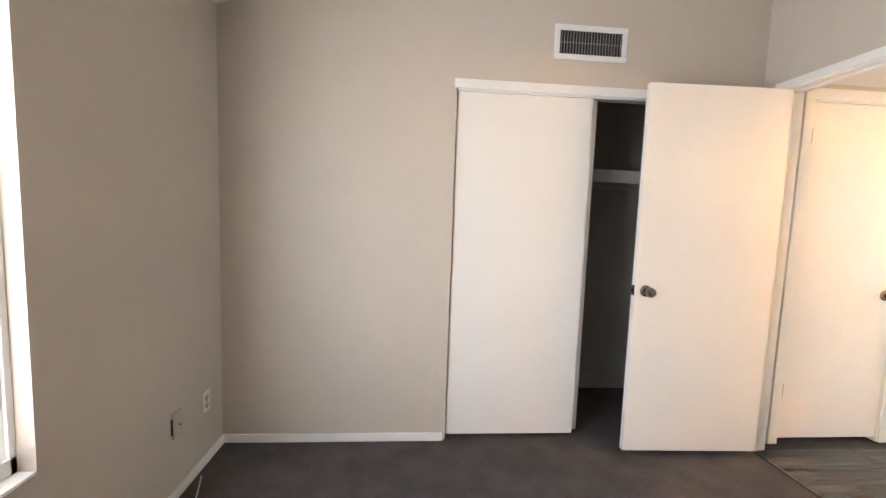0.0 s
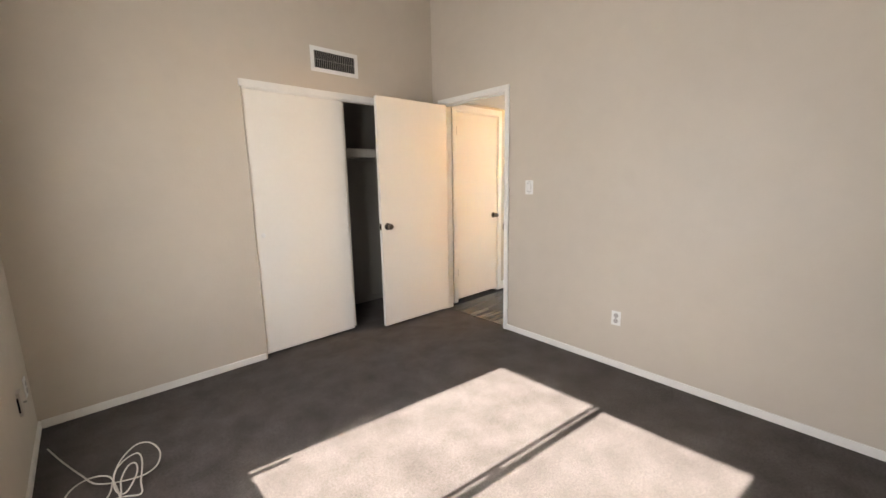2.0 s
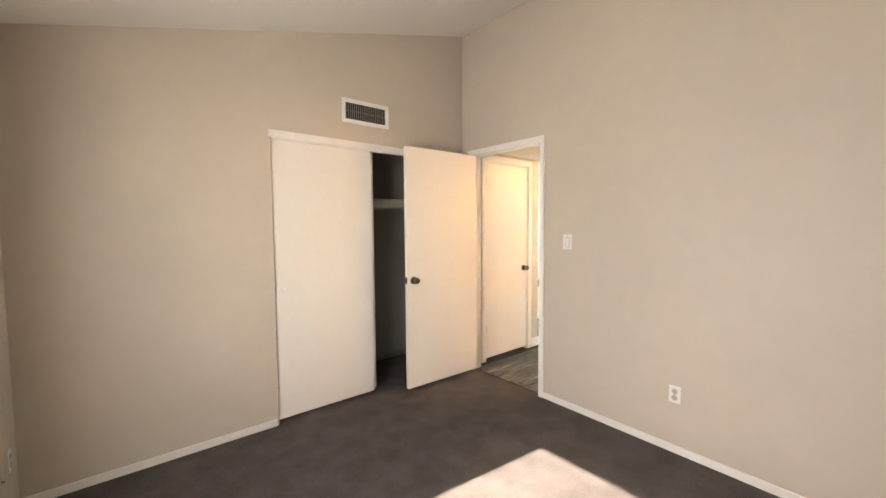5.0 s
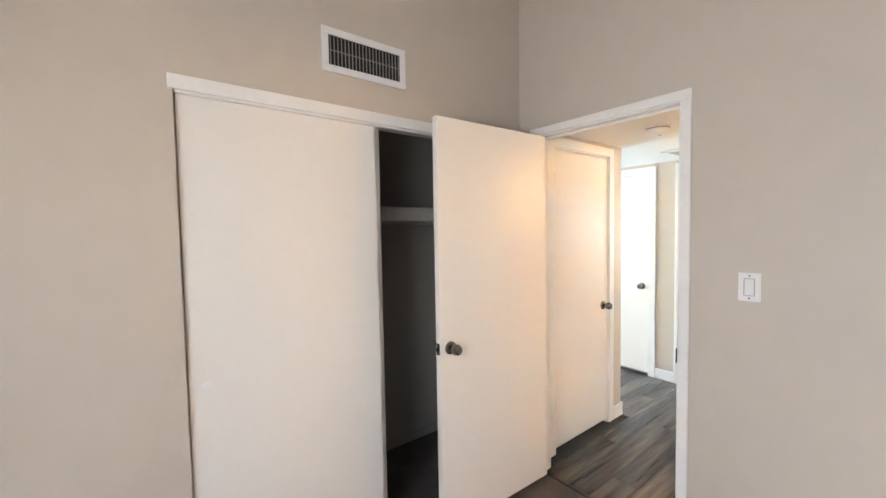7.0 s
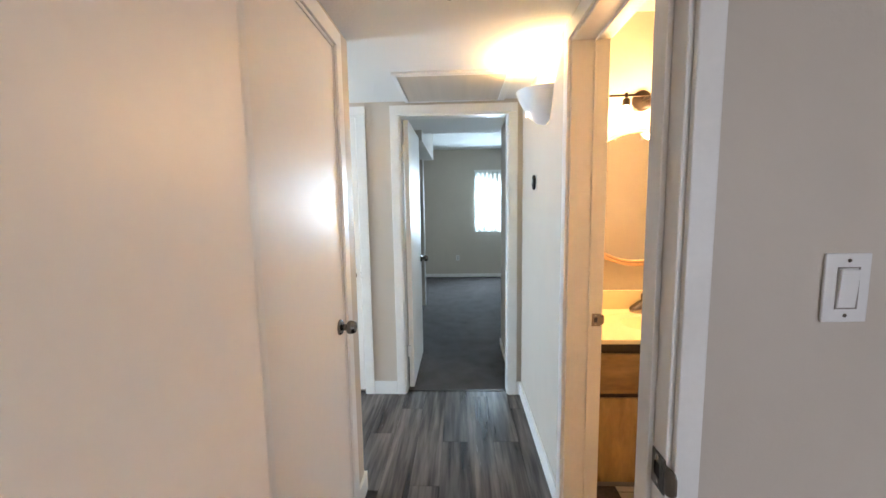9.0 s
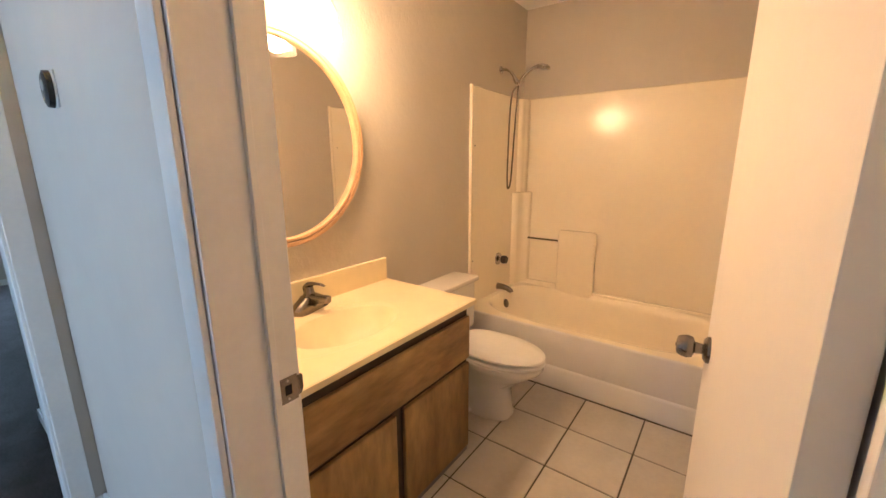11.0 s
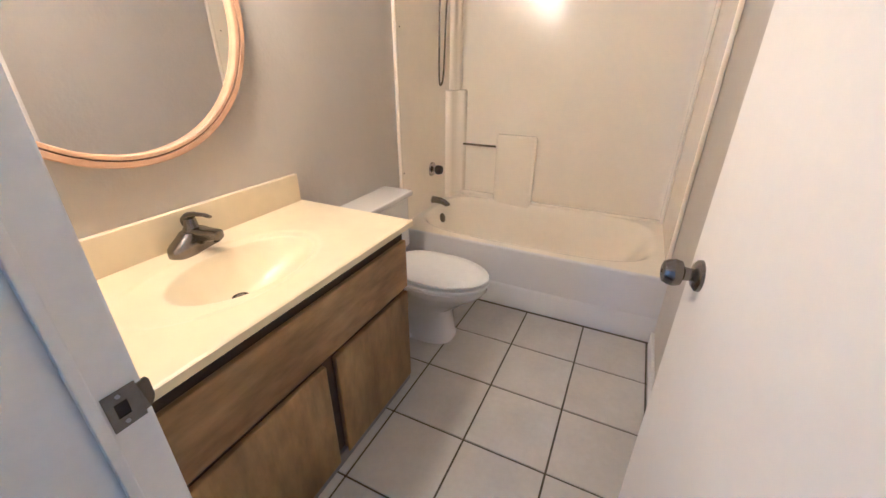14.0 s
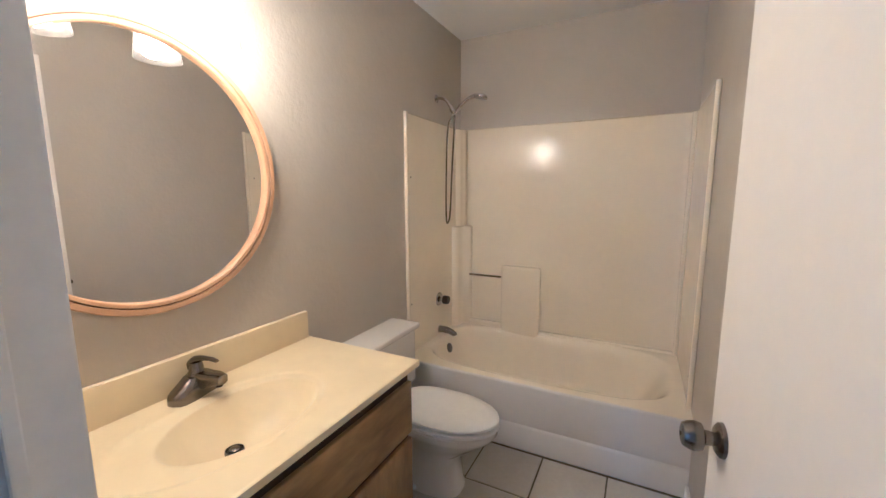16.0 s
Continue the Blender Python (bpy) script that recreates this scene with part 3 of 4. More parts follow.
def sliding_door(x0, x1, y, label):
    t = thing("sliding_closet_door", label, "closet door", "closet sliding doors")
    t.matrix_basis = Matrix.Translation((x0, y, 0.025))
    part("slab", box(0, 0, 0, x1 - x0, 0.03, 1.978, 0.0015), DOOR, t)
    p = part("finger_pull", lathe([(0.0, 0.0005), (0.017, 0.0005), (0.02, -0.0012), (0.023, -0.0012), (0.024, 0.0)], Matrix.Translation((0.055, 0, 0.93)) @ pose(0, 0, 0, 90), 20), PLASTIC, t, "shallow painted finger pull", True)


sliding_door(0.358, 1.128, 2.372, "white flush sliding closet door, closed")
sliding_door(0.44, 1.17, 2.412, "white flush sliding closet door behind the front one")
# shelf colour greyed as well, to sit in the closet's shade
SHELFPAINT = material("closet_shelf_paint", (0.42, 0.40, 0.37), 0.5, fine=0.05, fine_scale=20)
shelf = thing("closet_shelf", "grey painted closet shelf on wall cleats", "shelf")
part("board", box(0.102, 2.72, 1.634, 2.068, 3.048, 1.652, 0.002), SHELFPAINT, shelf)
part("cleat", box(0.102, 3.028, 1.555, 2.068, 3.048, 1.6335, 0.002), SHELFPAINT, shelf)
part("cleat", box(2.048, 2.74, 1.555, 2.068, 3.027, 1.6335, 0.002), SHELFPAINT, shelf)
part("rail", box(0.122, 2.70, 1.570, 2.047, 2.7185, 1.652, 0.003), SHELFPAINT, shelf, "white front rail of the shelf")


# strike plates
def strike(name, m, label):
    s = thing(name, label, "strike plate")
    s.matrix_basis = m
    bm = boxes([(-0.026, 0, -0.033, -0.009, 0.0022, 0.033), (0.009, 0, -0.033, 0.02, 0.0022, 0.033), (-0.009, 0, 0.013, 0.009, 0.0022, 0.033), (-0.009, 0, -0.033, 0.009, 0.0022, -0.013)])
    part("plate", bm, NICKEL, s)
    bl = bmesh.new()
    edge_ = [(-0.0262, -0.026), (-0.034, -0.026)] + [(-0.034 - 0.014 * math.sin(k * math.pi / 16), -0.026 + 0.014 * (1 - math.cos(k * math.pi / 16))) for k in range(1, 9)]
    edge_ += [(x_, -z_) for x_, z_ in reversed(edge_)]
    f0, f1 = [bl.verts.new((x_, 0.002 - max(0.0, -0.032 - x_) * 0.5, z_)) for x_, z_ in edge_], [bl.verts.new((x_, -0.0005 - max(0.0, -0.032 - x_) * 0.5, z_)) for x_, z_ in edge_]
    bl.faces.new(f0)
    bl.faces.new(f1[::-1])
    for k in range(len(edge_)):
        bl.faces.new((f0[k], f0[(k + 1) % len(edge_)], f1[(k + 1) % len(edge_)], f1[k]))
    part("lip", bl, NICKEL, s)
    part("hole", box(-0.0088, -0.012, -0.0128, 0.0088, 0.0004, 0.0128), DARKVOID, s)
    for z in (-0.024, 0.024):
        part("screw", lathe([(0, 0.0032), (0.0035, 0.003), (0.0042, 0.0022)], Matrix.Translation((0, 0, z)) @ pose(0, 0, 0, -90), 12), CHROME, s, smooth=True)


strike("bath_strike_plate", Matrix.Translation((3.0755, 1.242, 0.925)) @ pose(0, 0, 0, 0, 0, 90) @ Matrix.Diagonal((0.78, 1, 0.80, 1)), "worn nickel strike plate on the bathroom door jamb")
strike("bedroom_strike_plate", Matrix.Translation((2.142, 1.4495, 0.93)), "worn nickel strike plate on the bedroom door jamb")


# ---- bedroom fittings ----
def supply_vent():
    t = thing("supply_vent", "white metal wall register with upright vanes", "air vent")
    t.matrix_basis = Matrix.Translation((1.080, YN_BED - 0.001, 2.282))
    w, h, b = 0.206, 0.092, 0.030
    part("frame", boxes([(-w, -0.008, -h, w, 0, -h + b), (-w, -0.008, h - b, w, 0, h), (-w, -0.008, -h + b, -w + b, 0, h - b), (w - b, -0.008, -h + b, w, 0, h - b)], 0.002), PLASTIC, t)
    part("duct", box(-w + b, -0.0015, -h + b, w - b, 0.0, h - b), DARKVOID, t, "dark duct behind the vanes")
    n = 21
    for i in range(n):
        x = -w + b + (i + 0.5) * (2 * (w - b)) / n
        v = part("vane", box(-0.0010, -0.007, -h + b + 0.0005, 0.0010, -0.002, h - b - 0.0005), GRILLE, t)
        v.matrix_basis = Matrix.Translation((x, 0, 0)) @ pose(0, 0.001, 0, 0, 0, 8)
    part("divider", box(-w + b, -0.0035, -0.0015, w - b, -0.002, 0.0015), GRILLE, t)


supply_vent()


def outlet(m, label):
    t = thing("wall_outlet", label, "outlet")
    t.matrix_basis = m
    part("cover_plate", box(-0.032, -0.006, -0.0515, 0.032, -0.0005, 0.0515, 0.0025), PLASTIC, t)
    for z in (-0.0195, 0.0195):
        r = part("receptacle", lathe([(0, 0.0085), (0.0155, 0.0085), (0.0168, 0.007), (0.0168, 0.0045)], Matrix.Translation((0, 0, z)) @ pose(0, 0, 0, 90), 24), RECEPT, t, smooth=True)
        part("slots", boxes([(-0.0075, -0.0088, z - 0.002, -0.0055, -0.0084, z + 0.007), (0.0055, -0.0088, z - 0.001, 0.0075, -0.0084, z + 0.006), (-0.002, -0.0088, z - 0.0105, 0.002, -0.0084, z - 0.0065)]), BLACK, r, "dark plug slots")
    part("screw", lathe([(0, 0.0072), (0.003, 0.0068), (0.0034, 0.006)], pose(0, 0, 0, 90), 12), CHROME, t, smooth=True)


outlet(Matrix.Translation((east_at(0.425), 0.425, 0.362)) @ pose(0, 0, 0, 0, 0, -88), "white duplex outlet on the greige bedroom wall")
outlet(Matrix.Translation((XW, 2.178, 0.325)) @ pose(0, 0, 0, 0, 0, 90), "white duplex outlet near the bedroom corner")
outlet(Matrix.Translation((9.05, 1.85, 0.38)) @ pose(0, 0, 0, 0, 0, -90), "white duplex outlet below the far window")


def light_switch(m):
    t = thing("light_switch", "white rocker light switch beside the bedroom door", "light switch")
    t.matrix_basis = m
    part("cover_plate", box(-0.036, -0.0055, -0.056, 0.036, -0.0005, 0.056, 0.0025), PLASTIC, t)
    part("surround", boxes([(-0.0175, -0.0072, -0.034, -0.0155, -0.005, 0.034), (0.0155, -0.0072, -0.034, 0.0175, -0.005, 0.034), (-0.0155, -0.0072, 0.032, 0.0155, -0.005, 0.034), (-0.0155, -0.0072, -0.034, 0.0155, -0.005, -0.032)]), GRILLE, t)
    r = part("rocker", box(-0.0148, -0.0095, -0.0312, 0.0148, -0.005, 0.0312, 0.002), PLASTIC, t)
    r.matrix_basis = pose(0, 0, 0, 4)
    for z in (-0.0445, 0.0445):
        part("screw", lathe([(0, 0.0072), (0.003, 0.0068), (0.0034, 0.006)], Matrix.Translation((0, 0, z)) @ pose(0, 0, 0, 90), 12), CHROME, t, smooth=True)


light_switch(Matrix.Translation((east_at(1.188), 1.188, 1.268)) @ pose(0, 0, 0, 0, 0, -88))

jack = thing("cable_jack", "white cable wall box with a gap behind its plate", "cable outlet")
jack.matrix_basis = Matrix.Translation((XW, 1.925, 0.345)) @ pose(0, 0, 0, 0, 0, 90)
part("cover_plate", box(-0.030, -0.013, -0.058, 0.036, -0.0005, 0.058, 0.003), JACKPLATE, jack)
part("back_box", box(-0.0345, -0.0070, -0.036, -0.0298, -0.0005, 0.036), BLACK, jack, "dark box behind the plate")
part("coax_port", lathe([(0, 0.012), (0.0045, 0.012), (0.0045, 0.0)], Matrix.Translation((0, -0.016, 0)) @ pose(0, 0, 0, 90), 12), GRILLE, jack, "threaded cable port", True)

cable = thing("coax_cable", "loose loops of white cable on the carpet by the wall", "cable")
rng = random.Random(4)
pts = [(-0.852, 2.035, 0.02), (-0.80, 1.90, 0.008), (-0.73, 1.72, 0.007), (-0.67, 1.60, 0.007), (-0.55, 1.53, 0.010), (-0.47, 1.55, 0.015), (-0.44, 1.66, 0.03), (-0.47, 1.80, 0.05),
       (-0.53, 1.85, 0.05), (-0.60, 1.76, 0.03), (-0.635, 1.62, 0.012), (-0.66, 1.49, 0.008), (-0.72, 1.41, 0.012), (-0.80, 1.39, 0.016), (-0.83, 1.46, 0.02), (-0.80, 1.60, 0.025),
       (-0.73, 1.67, 0.03), (-0.655, 1.61, 0.026), (-0.63, 1.50, 0.02), (-0.62, 1.40, 0.015), (-0.60, 1.36, 0.012), (-0.68, 1.33, 0.01), (-0.77, 1.34, 0.012), (-0.80, 1.37, 0.016),
       (-0.72, 1.42, 0.022), (-0.62, 1.41, 0.024), (-0.55, 1.38, 0.02), (-0.54, 1.46, 0.03), (-0.52, 1.58, 0.05), (-0.53, 1.68, 0.06), (-0.58, 1.69, 0.05), (-0.63, 1.60, 0.035),
       (-0.635, 1.47, 0.03), (-0.60, 1.42, 0.03), (-0.55, 1.52, 0.035), (-0.545, 1.60, 0.04), (-0.575, 1.61, 0.04), (-0.61, 1.52, 0.035), (-0.62, 1.40, 0.03), (-0.66, 1.33, 0.016), (-0.745, 1.30, 0.012)]
pts = [(-0.64 + (x + 0.66) * 0.93, (y if y < 1.6 else 1.6 + (y - 1.6) * 0.6) - 0.05, z) if i > 3 else (x, y - 0.015 * i, z) for i, (x, y, z) in enumerate(pts)]
part("sheath", tube(pts, 0.0034, 8, 7), CABLE, cable, smooth=True)
part("plug", lathe([(0.0, 0.0), (0.0045, 0.0), (0.0045, 0.014), (0.006, 0.014), (0.006, 0.022), (0.0, 0.022)], Matrix.Translation((-0.719, 1.250, 0.012)) @ pose(0, 0, 0, 90, 0, -20), 12), CHROME, cable, "metal screw-on plug", True)

# ---- hall fittings ----
sd = thing("smoke_detector", "round white smoke detector on the hall ceiling", "smoke detector")
sd.matrix_basis = Matrix.Translation((2.80, 1.828, HALL_Z)) @ pose(0, 0, 0, 180)
part("base", lathe([(0.07, 0.0005), (0.071, 0.008), (0.068, 0.012)]), PLASTIC, sd, smooth=True)
part("cover", lathe([(0.066, 0.012), (0.064, 0.034), (0.052, 0.046), (0.02, 0.049), (0, 0.049)]), PLASTIC, sd, smooth=True)
part("vent_ring", lathe([(0.0665, 0.0125), (0.0655, 0.019), (0.0662, 0.02)]), GRILLE, sd)
part("test_button", lathe([(0.009, 0.046), (0.009, 0.0505), (0, 0.051)], Matrix.Translation((0.03, 0, 0)), 16), GRILLE, sd, smooth=True)

rg = thing("return_air_grille", "wide painted return air grille in the hall ceiling", "air vent")
rg.matrix_basis = Matrix.Translation((0, 0, HALL_Z))
gx0, gx1, gy0, gy1 = 3.660, 4.254, 1.490, 2.170
part("frame", boxes([(gx0, gy0, -0.013, gx1, gy0 + 0.045, -0.0005), (gx0, gy1 - 0.025, -0.013, gx1, gy1, -0.0005), (gx0, gy0 + 0.045, -0.013, gx0 + 0.045, gy1 - 0.025, -0.0005), (gx1 - 0.022, gy0 + 0.045, -0.013, gx1, gy1 - 0.025, -0.0005)], 0.002), PLASTIC, rg)
part("duct", box(gx0 + 0.045, gy0 + 0.045, -0.0012, gx1 - 0.022, gy1 - 0.025, -0.0005), DARKVOID, rg, "dark filter space behind the louvres")
sl = bmesh.new()
addbox(sl, -0.0075, gy0 + 0.0455, -0.0008, 0.0095, gy1 - 0.0255, 0.0008)
slat = part("louvre", sl, LOUVRE, rg)
nl = 22
for i in range(nl):
    o = slat if i == 0 else slat.copy()
    if i:
        scene.collection.objects.link(o)
    o.matrix_basis = Matrix.Translation((gx0 + 0.058 + i * (gx1 - gx0 - 0.092) / (nl - 1), 0, -0.0072)) @ pose(0, 0, 0, 0, 14, 0)

sc = thing("wall_sconce", "white ceramic half-cone uplight on the hall wall, lit", "wall lamp")
sc.matrix_basis = Matrix.Translation((3.50, HALL_S + 0.001, 1.962))
bm = bmesh.new()
prof = [(0.14, 0.152, 0.0), (0.128, 0.138, -0.04), (0.104, 0.112, -0.085), (0.078, 0.080, -0.125), (0.055, 0.054, -0.148), (0.03, 0.03, -0.156)]
outer, inner_ = [], []
for k, (a, d, z) in enumerate(prof):
    for lst, s in ((outer, 1.0), (inner_, 0.93)):
        lst.append([bm.verts.new((a * s * math.cos(math.pi * i / 24), 0.0005 + d * s * math.sin(math.pi * i / 24), z + (0.004 if s < 1 else 0))) for i in range(25)])
for rings, flip in ((outer, False), (inner_, True)):
    for r0, r1 in zip(rings, rings[1:]):
        for i in range(24):
            f = (r0[i], r0[i + 1], r1[i + 1], r1[i])
            bm.faces.new(f[::-1] if flip else f)
for i in range(24):
    bm.faces.new((outer[0][i], inner_[0][i], inner_[0][i + 1], outer[0][i + 1]))
bm.faces.new(outer[-1])
part("shade", bm, CERAMIC, sc, smooth=True)
part("notch", lathe([(0.0, 0.004), (0.026, 0.003), (0.03, 0.0)], Matrix.Translation((0.010, 0.094, -0.106)) @ pose(0, 0, 0, -62), 20, 1.0, 0.45), BULBGLOW, sc, "small glowing opening low on the shade", True)
part("back_plate", box(-0.05, 0.0, -0.14, 0.05, 0.012, -0.02, 0.003), PLASTIC, sc)
part("bulb", lathe([(0, 0.03), (0.015, 0.026), (0.024, 0.01), (0.024, -0.005), (0.014, -0.03), (0.012, -0.05), (0, -0.05)], Matrix.Translation((0, 0.045, -0.06))), BULBGLOW, sc, "glowing warm bulb", True).visible_shadow = False

th = thing("thermostat", "small black thermostat on the hall wall", "thermostat")
th.matrix_basis = Matrix.Translation((3.775, HALL_S, 1.532))
part("back_plate", box(-0.03, 0.0006, -0.042, 0.03, 0.005, 0.042, 0.002), PLASTIC, th)
part("body", lathe([(0, 0.021), (0.022, 0.0205), (0.028, 0.017), (0.029, 0.006)], pose(0, 0.0, 0, -90), 32, 1.08, 1.5), BLACK, th, smooth=True)
part("screen", lathe([(0, 0.0218), (0.012, 0.0216), (0.013, 0.0208)], pose(0, 0.0, 0.008, -90), 24), GRILLE, th, smooth=True)

# ---- far bedroom blinds ----
blinds = thing("vertical_blinds", "pale vertical blinds over the far window, half turned", "blinds")
part("head_rail", box(8.985, -0.27, 2.03, 9.035, 1.52, 2.065, 0.004), PLASTIC, blinds)
vane = part("vane", box(-0.0006, -0.042, 0.90, 0.0006, 0.042, 2.03), BLIND, blinds)
for i in range(23):
    o = vane if i == 0 else vane.copy()
    if i:
        scene.collection.objects.link(o)
    o.matrix_basis = Matrix.Translation((9.01, -0.22 + i * 0.077, 0)) @ pose(0, 0, 0, 0, 0, 48 + 6 * math.sin(i * 2.1))

# ---- bathroom: tub and surround ----
TUB_Y, RIM = -0.535, 0.37
tub = thing("bathtub", "white enamelled bathtub built in below an almond surround", "bathtub")
x0, x1, y0, y1 = BATH_W + 0.002, BATH_E - 0.002, BATH_S + 0.002, TUB_Y
bm = bmesh.new()
nx, ny = 150, 90
grid = []
cx, cy, hx, hy = (x0 + x1) / 2, (y0 + y1) / 2 - 0.004, (x1 - x0) / 2 - 0.045, (y1 - y0) / 2 - 0.052
for j in range(ny + 1):
    row = []
    for i in range(nx + 1):
        x, y = x0 + (x1 - x0) * i / nx, y0 + (y1 - y0) * j / ny
        u, v = abs(x - cx) / hx, abs(y - cy) / hy
        r = (u ** 3.6 + v ** 3.6) ** (1 / 3.6)
        wide = 0.34 - 0.18 * max(0.0, min(1.0, (x - cx) / hx)) ** 2
        d = max(0.0, min(1.0, (1.0 - r) / wide))
        d = d * d * (3 - 2 * d)
        row.append(bm.verts.new((x, y, RIM - 0.30 * d)))
    grid.append(row)
for j in range(ny):
    for i in range(nx):
        bm.faces.new((grid[j][i], grid[j][i + 1], grid[j + 1][i + 1], grid[j + 1][i]))
part("basin", bm, SURROUND, tub, "almond glossy tub basin", True)
bm = bmesh.new()
prof = [(-0.006, RIM + 0.0006), (0.000, RIM - 0.001), (0.005, RIM - 0.005), (0.007, RIM - 0.012), (0.007, 0.150), (0.004, 0.142), (0.009, 0.134), (0.012, 0.126), (0.012, 0.001)]
a = [bm.verts.new((x0, TUB_Y + p, z)) for p, z in prof]
b = [bm.verts.new((x1, TUB_Y + p, z)) for p, z in prof]
for i in range(len(prof) - 1):
    bm.faces.new((a[i], a[i + 1], b[i + 1], b[i]))
part("apron", bm, TUBWHITE, tub, "white tub front panel with a stepped base", True)
part("drain", lathe([(0.0, 0.004), (0.022, 0.003), (0.028, 0.0)], Matrix.Translation((3.60, -0.96, RIM - 0.298))), CHROME, tub, smooth=True)
part("overflow_plate", lathe([(0.0, 0.012), (0.024, 0.011), (0.033, 0.006), (0.034, 0.0)], Matrix.Translation((3.736, -0.99, 0.285)) @ pose(0, 0, 0, 0, -72, 0)), NICKEL, tub, "round nickel overflow plate", True)

sur = thing("shower_surround", "glossy almond one-piece shower surround with a ledge and recess", "shower surround")
TOPZ, FR = 1.835, -0.60
bm = bmesh.new()
# plan line of the inner skin, with rounded back corners
R = 0.055
xi0, xi1, yi = BATH_W + 0.014, BATH_E - 0.014, BATH_S + 0.018
line = [(xi0, FR - 0.05)] + [(xi0 + R - R * math.cos(k * math.pi / 16), yi + R - R * math.sin(k * math.pi / 16)) for k in range(9)]
line += [(xi1 - R + R * math.sin(k * math.pi / 16), yi + R - R * math.cos(k * math.pi / 16)) for k in range(9)] + [(xi1, FR)]
lo = [bm.verts.new((x, y, RIM - 0.002)) for x, y in line]
hi = [bm.verts.new((x, y, TOPZ - 0.008)) for x, y in line]
out = []
for x, y in line:
    out.append(bm.verts.new((x + (-0.010 if x < 2.5 else 0.010 if x > 3.65 else 0), y - (0.012 if y < -1.25 else 0), TOPZ)))
for i in range(len(line) - 1):
    bm.faces.new((lo[i], lo[i + 1], hi[i + 1], hi[i]))
    bm.faces.new((hi[i], hi[i + 1], out[i + 1], out[i]))
part("panel", bm, SURROUND, sur, smooth=True)
part("front_flange", box(BATH_E - 0.022, FR, 0.30, BATH_E - 0.001, FR + 0.022, TOPZ + 0.002, 0.007, 3), SURROUND, sur, smooth=True)
part("front_flange", box(BATH_W + 0.001, FR - 0.07, 0.30, BATH_W + 0.022, FR - 0.048, TOPZ + 0.002, 0.007, 3), SURROUND, sur, smooth=True)


def corner_column(x_back, y_side, z0_, z1_, label):
    """A moulded column in the corner, from x_back on the back skin to y_side on the end skin."""
    e = 0.002
    plan = [(xi1 + e, y_side), (xi1 - 0.020, y_side - 0.004), (xi1 - 0.034, y_side - 0.018), (xi1 - 0.040, y_side - 0.040)]
    yf = yi + 0.052
    plan += [(xi1 - 0.046, yf + 0.030), (xi1 - 0.058, yf + 0.010), (x_back + 0.022, yf), (x_back + 0.008, yf - 0.007), (x_back + 0.001, yf - 0.022), (x_back, yi - e), (xi1 + e, yi - e)]
    bm_ = bmesh.new()
    rows_ = []
    for inset, z_ in ((0.0, z0_), (0.0, z1_ - 0.012), (0.003, z1_ - 0.004), (0.010, z1_)):
        rows_.append([bm_.verts.new((min(px + inset, xi1 + e), max(py - inset, yi - e), z_)) for px, py in plan])
    for r0_, r1_ in zip(rows_, rows_[1:]):
        for i_ in range(len(plan)):
            j_ = (i_ + 1) % len(plan)
            bm_.faces.new((r0_[i_], r0_[j_], r1_[j_], r1_[i_]))
    bm_.faces.new(rows_[-1])
    bm_.faces.new(rows_[0][::-1])
    bmesh.ops.remove_doubles(bm_, verts=bm_.verts, dist=1e-5)
    part("column", bm_, SURROUND, sur, label, True)


corner_column(3.720, -1.200, RIM - 0.002, 1.125, "wide raised corner column")
corner_column(3.766, -1.262, 1.1255, TOPZ - 0.004, "narrow upper corner column")
part("ledge_block", box(3.186, yi + 0.002, RIM - 0.05, 3.470, yi + 0.056, 0.845, 0.026, 6), SURROUND, sur, "raised ledge block", True)
part("soap_ledge", box(3.47, yi + 0.002, RIM - 0.05, 3.735, yi + 0.048, 0.405, 0.022, 6), SURROUND, sur, smooth=True)
part("back_ledge", box(xi0 + 0.01, yi + 0.002, RIM - 0.02, 3.2, yi + 0.042, RIM + 0.012, 0.012, 4), SURROUND, sur, smooth=True)
part("grab_bar", tube([(3.475, yi + 0.036, 0.756), (3.73, yi + 0.036, 0.756)], 0.0075, 14, 0), NICKEL, sur, "short metal grab bar", True)
part("corner_bead", tube([(xi0 + 0.010, yi + 0.042, RIM), (xi0 + 0.010, yi + 0.042, TOPZ - 0.01)], 0.013, 12, 0), SURROUND, sur, "raised bead in the surround corner", True)
for x, y, z in ((xi1, -0.632, 1.466), (xi1, -0.622, 0.687), (xi0, -0.72, 1.49), (xi0, -0.74, 0.49)):
    part("screw", lathe([(0, 0.002), (0.004, 0.0012), (0.005, 0)], Matrix.Translation((x, y, z)) @ pose(0, 0, 0, 0, -90 if x > 3 else 90, 0), 12), DARKMETAL, sur, "small dark screw", True)

TOE = -0.990


def at_face(z):
    return Matrix.Translation((xi1, TOE, z)) @ pose(0, 0, 0, 0, -90, 0)


v = thing("shower_valve", "round nickel shower valve with a dark knob", "shower valve")
part("escutcheon", lathe([(0.0, 0.012), (0.036, 0.011), (0.046, 0.006), (0.048, 0.0)], at_face(0.632)), CHROME, v, smooth=True)
part("stem", lathe([(0.016, 0.008), (0.014, 0.03), (0.0, 0.03)], at_face(0.632)), CHROME, v, smooth=True)
k = part("handle", lathe([(0.020, 0.030), (0.030, 0.036), (0.031, 0.062), (0.026, 0.074), (0.0, 0.076)], at_face(0.632), 12), DARKMETAL, v, "dark faceted valve knob", True)
part("lever_tip", box(xi1 - 0.055, TOE - 0.006, 0.600, xi1 - 0.035, TOE + 0.006, 0.618, 0.003), DARKMETAL, v)

sp = thing("tub_spout", "nickel tub spout on the surround above the rim", "tub spout")
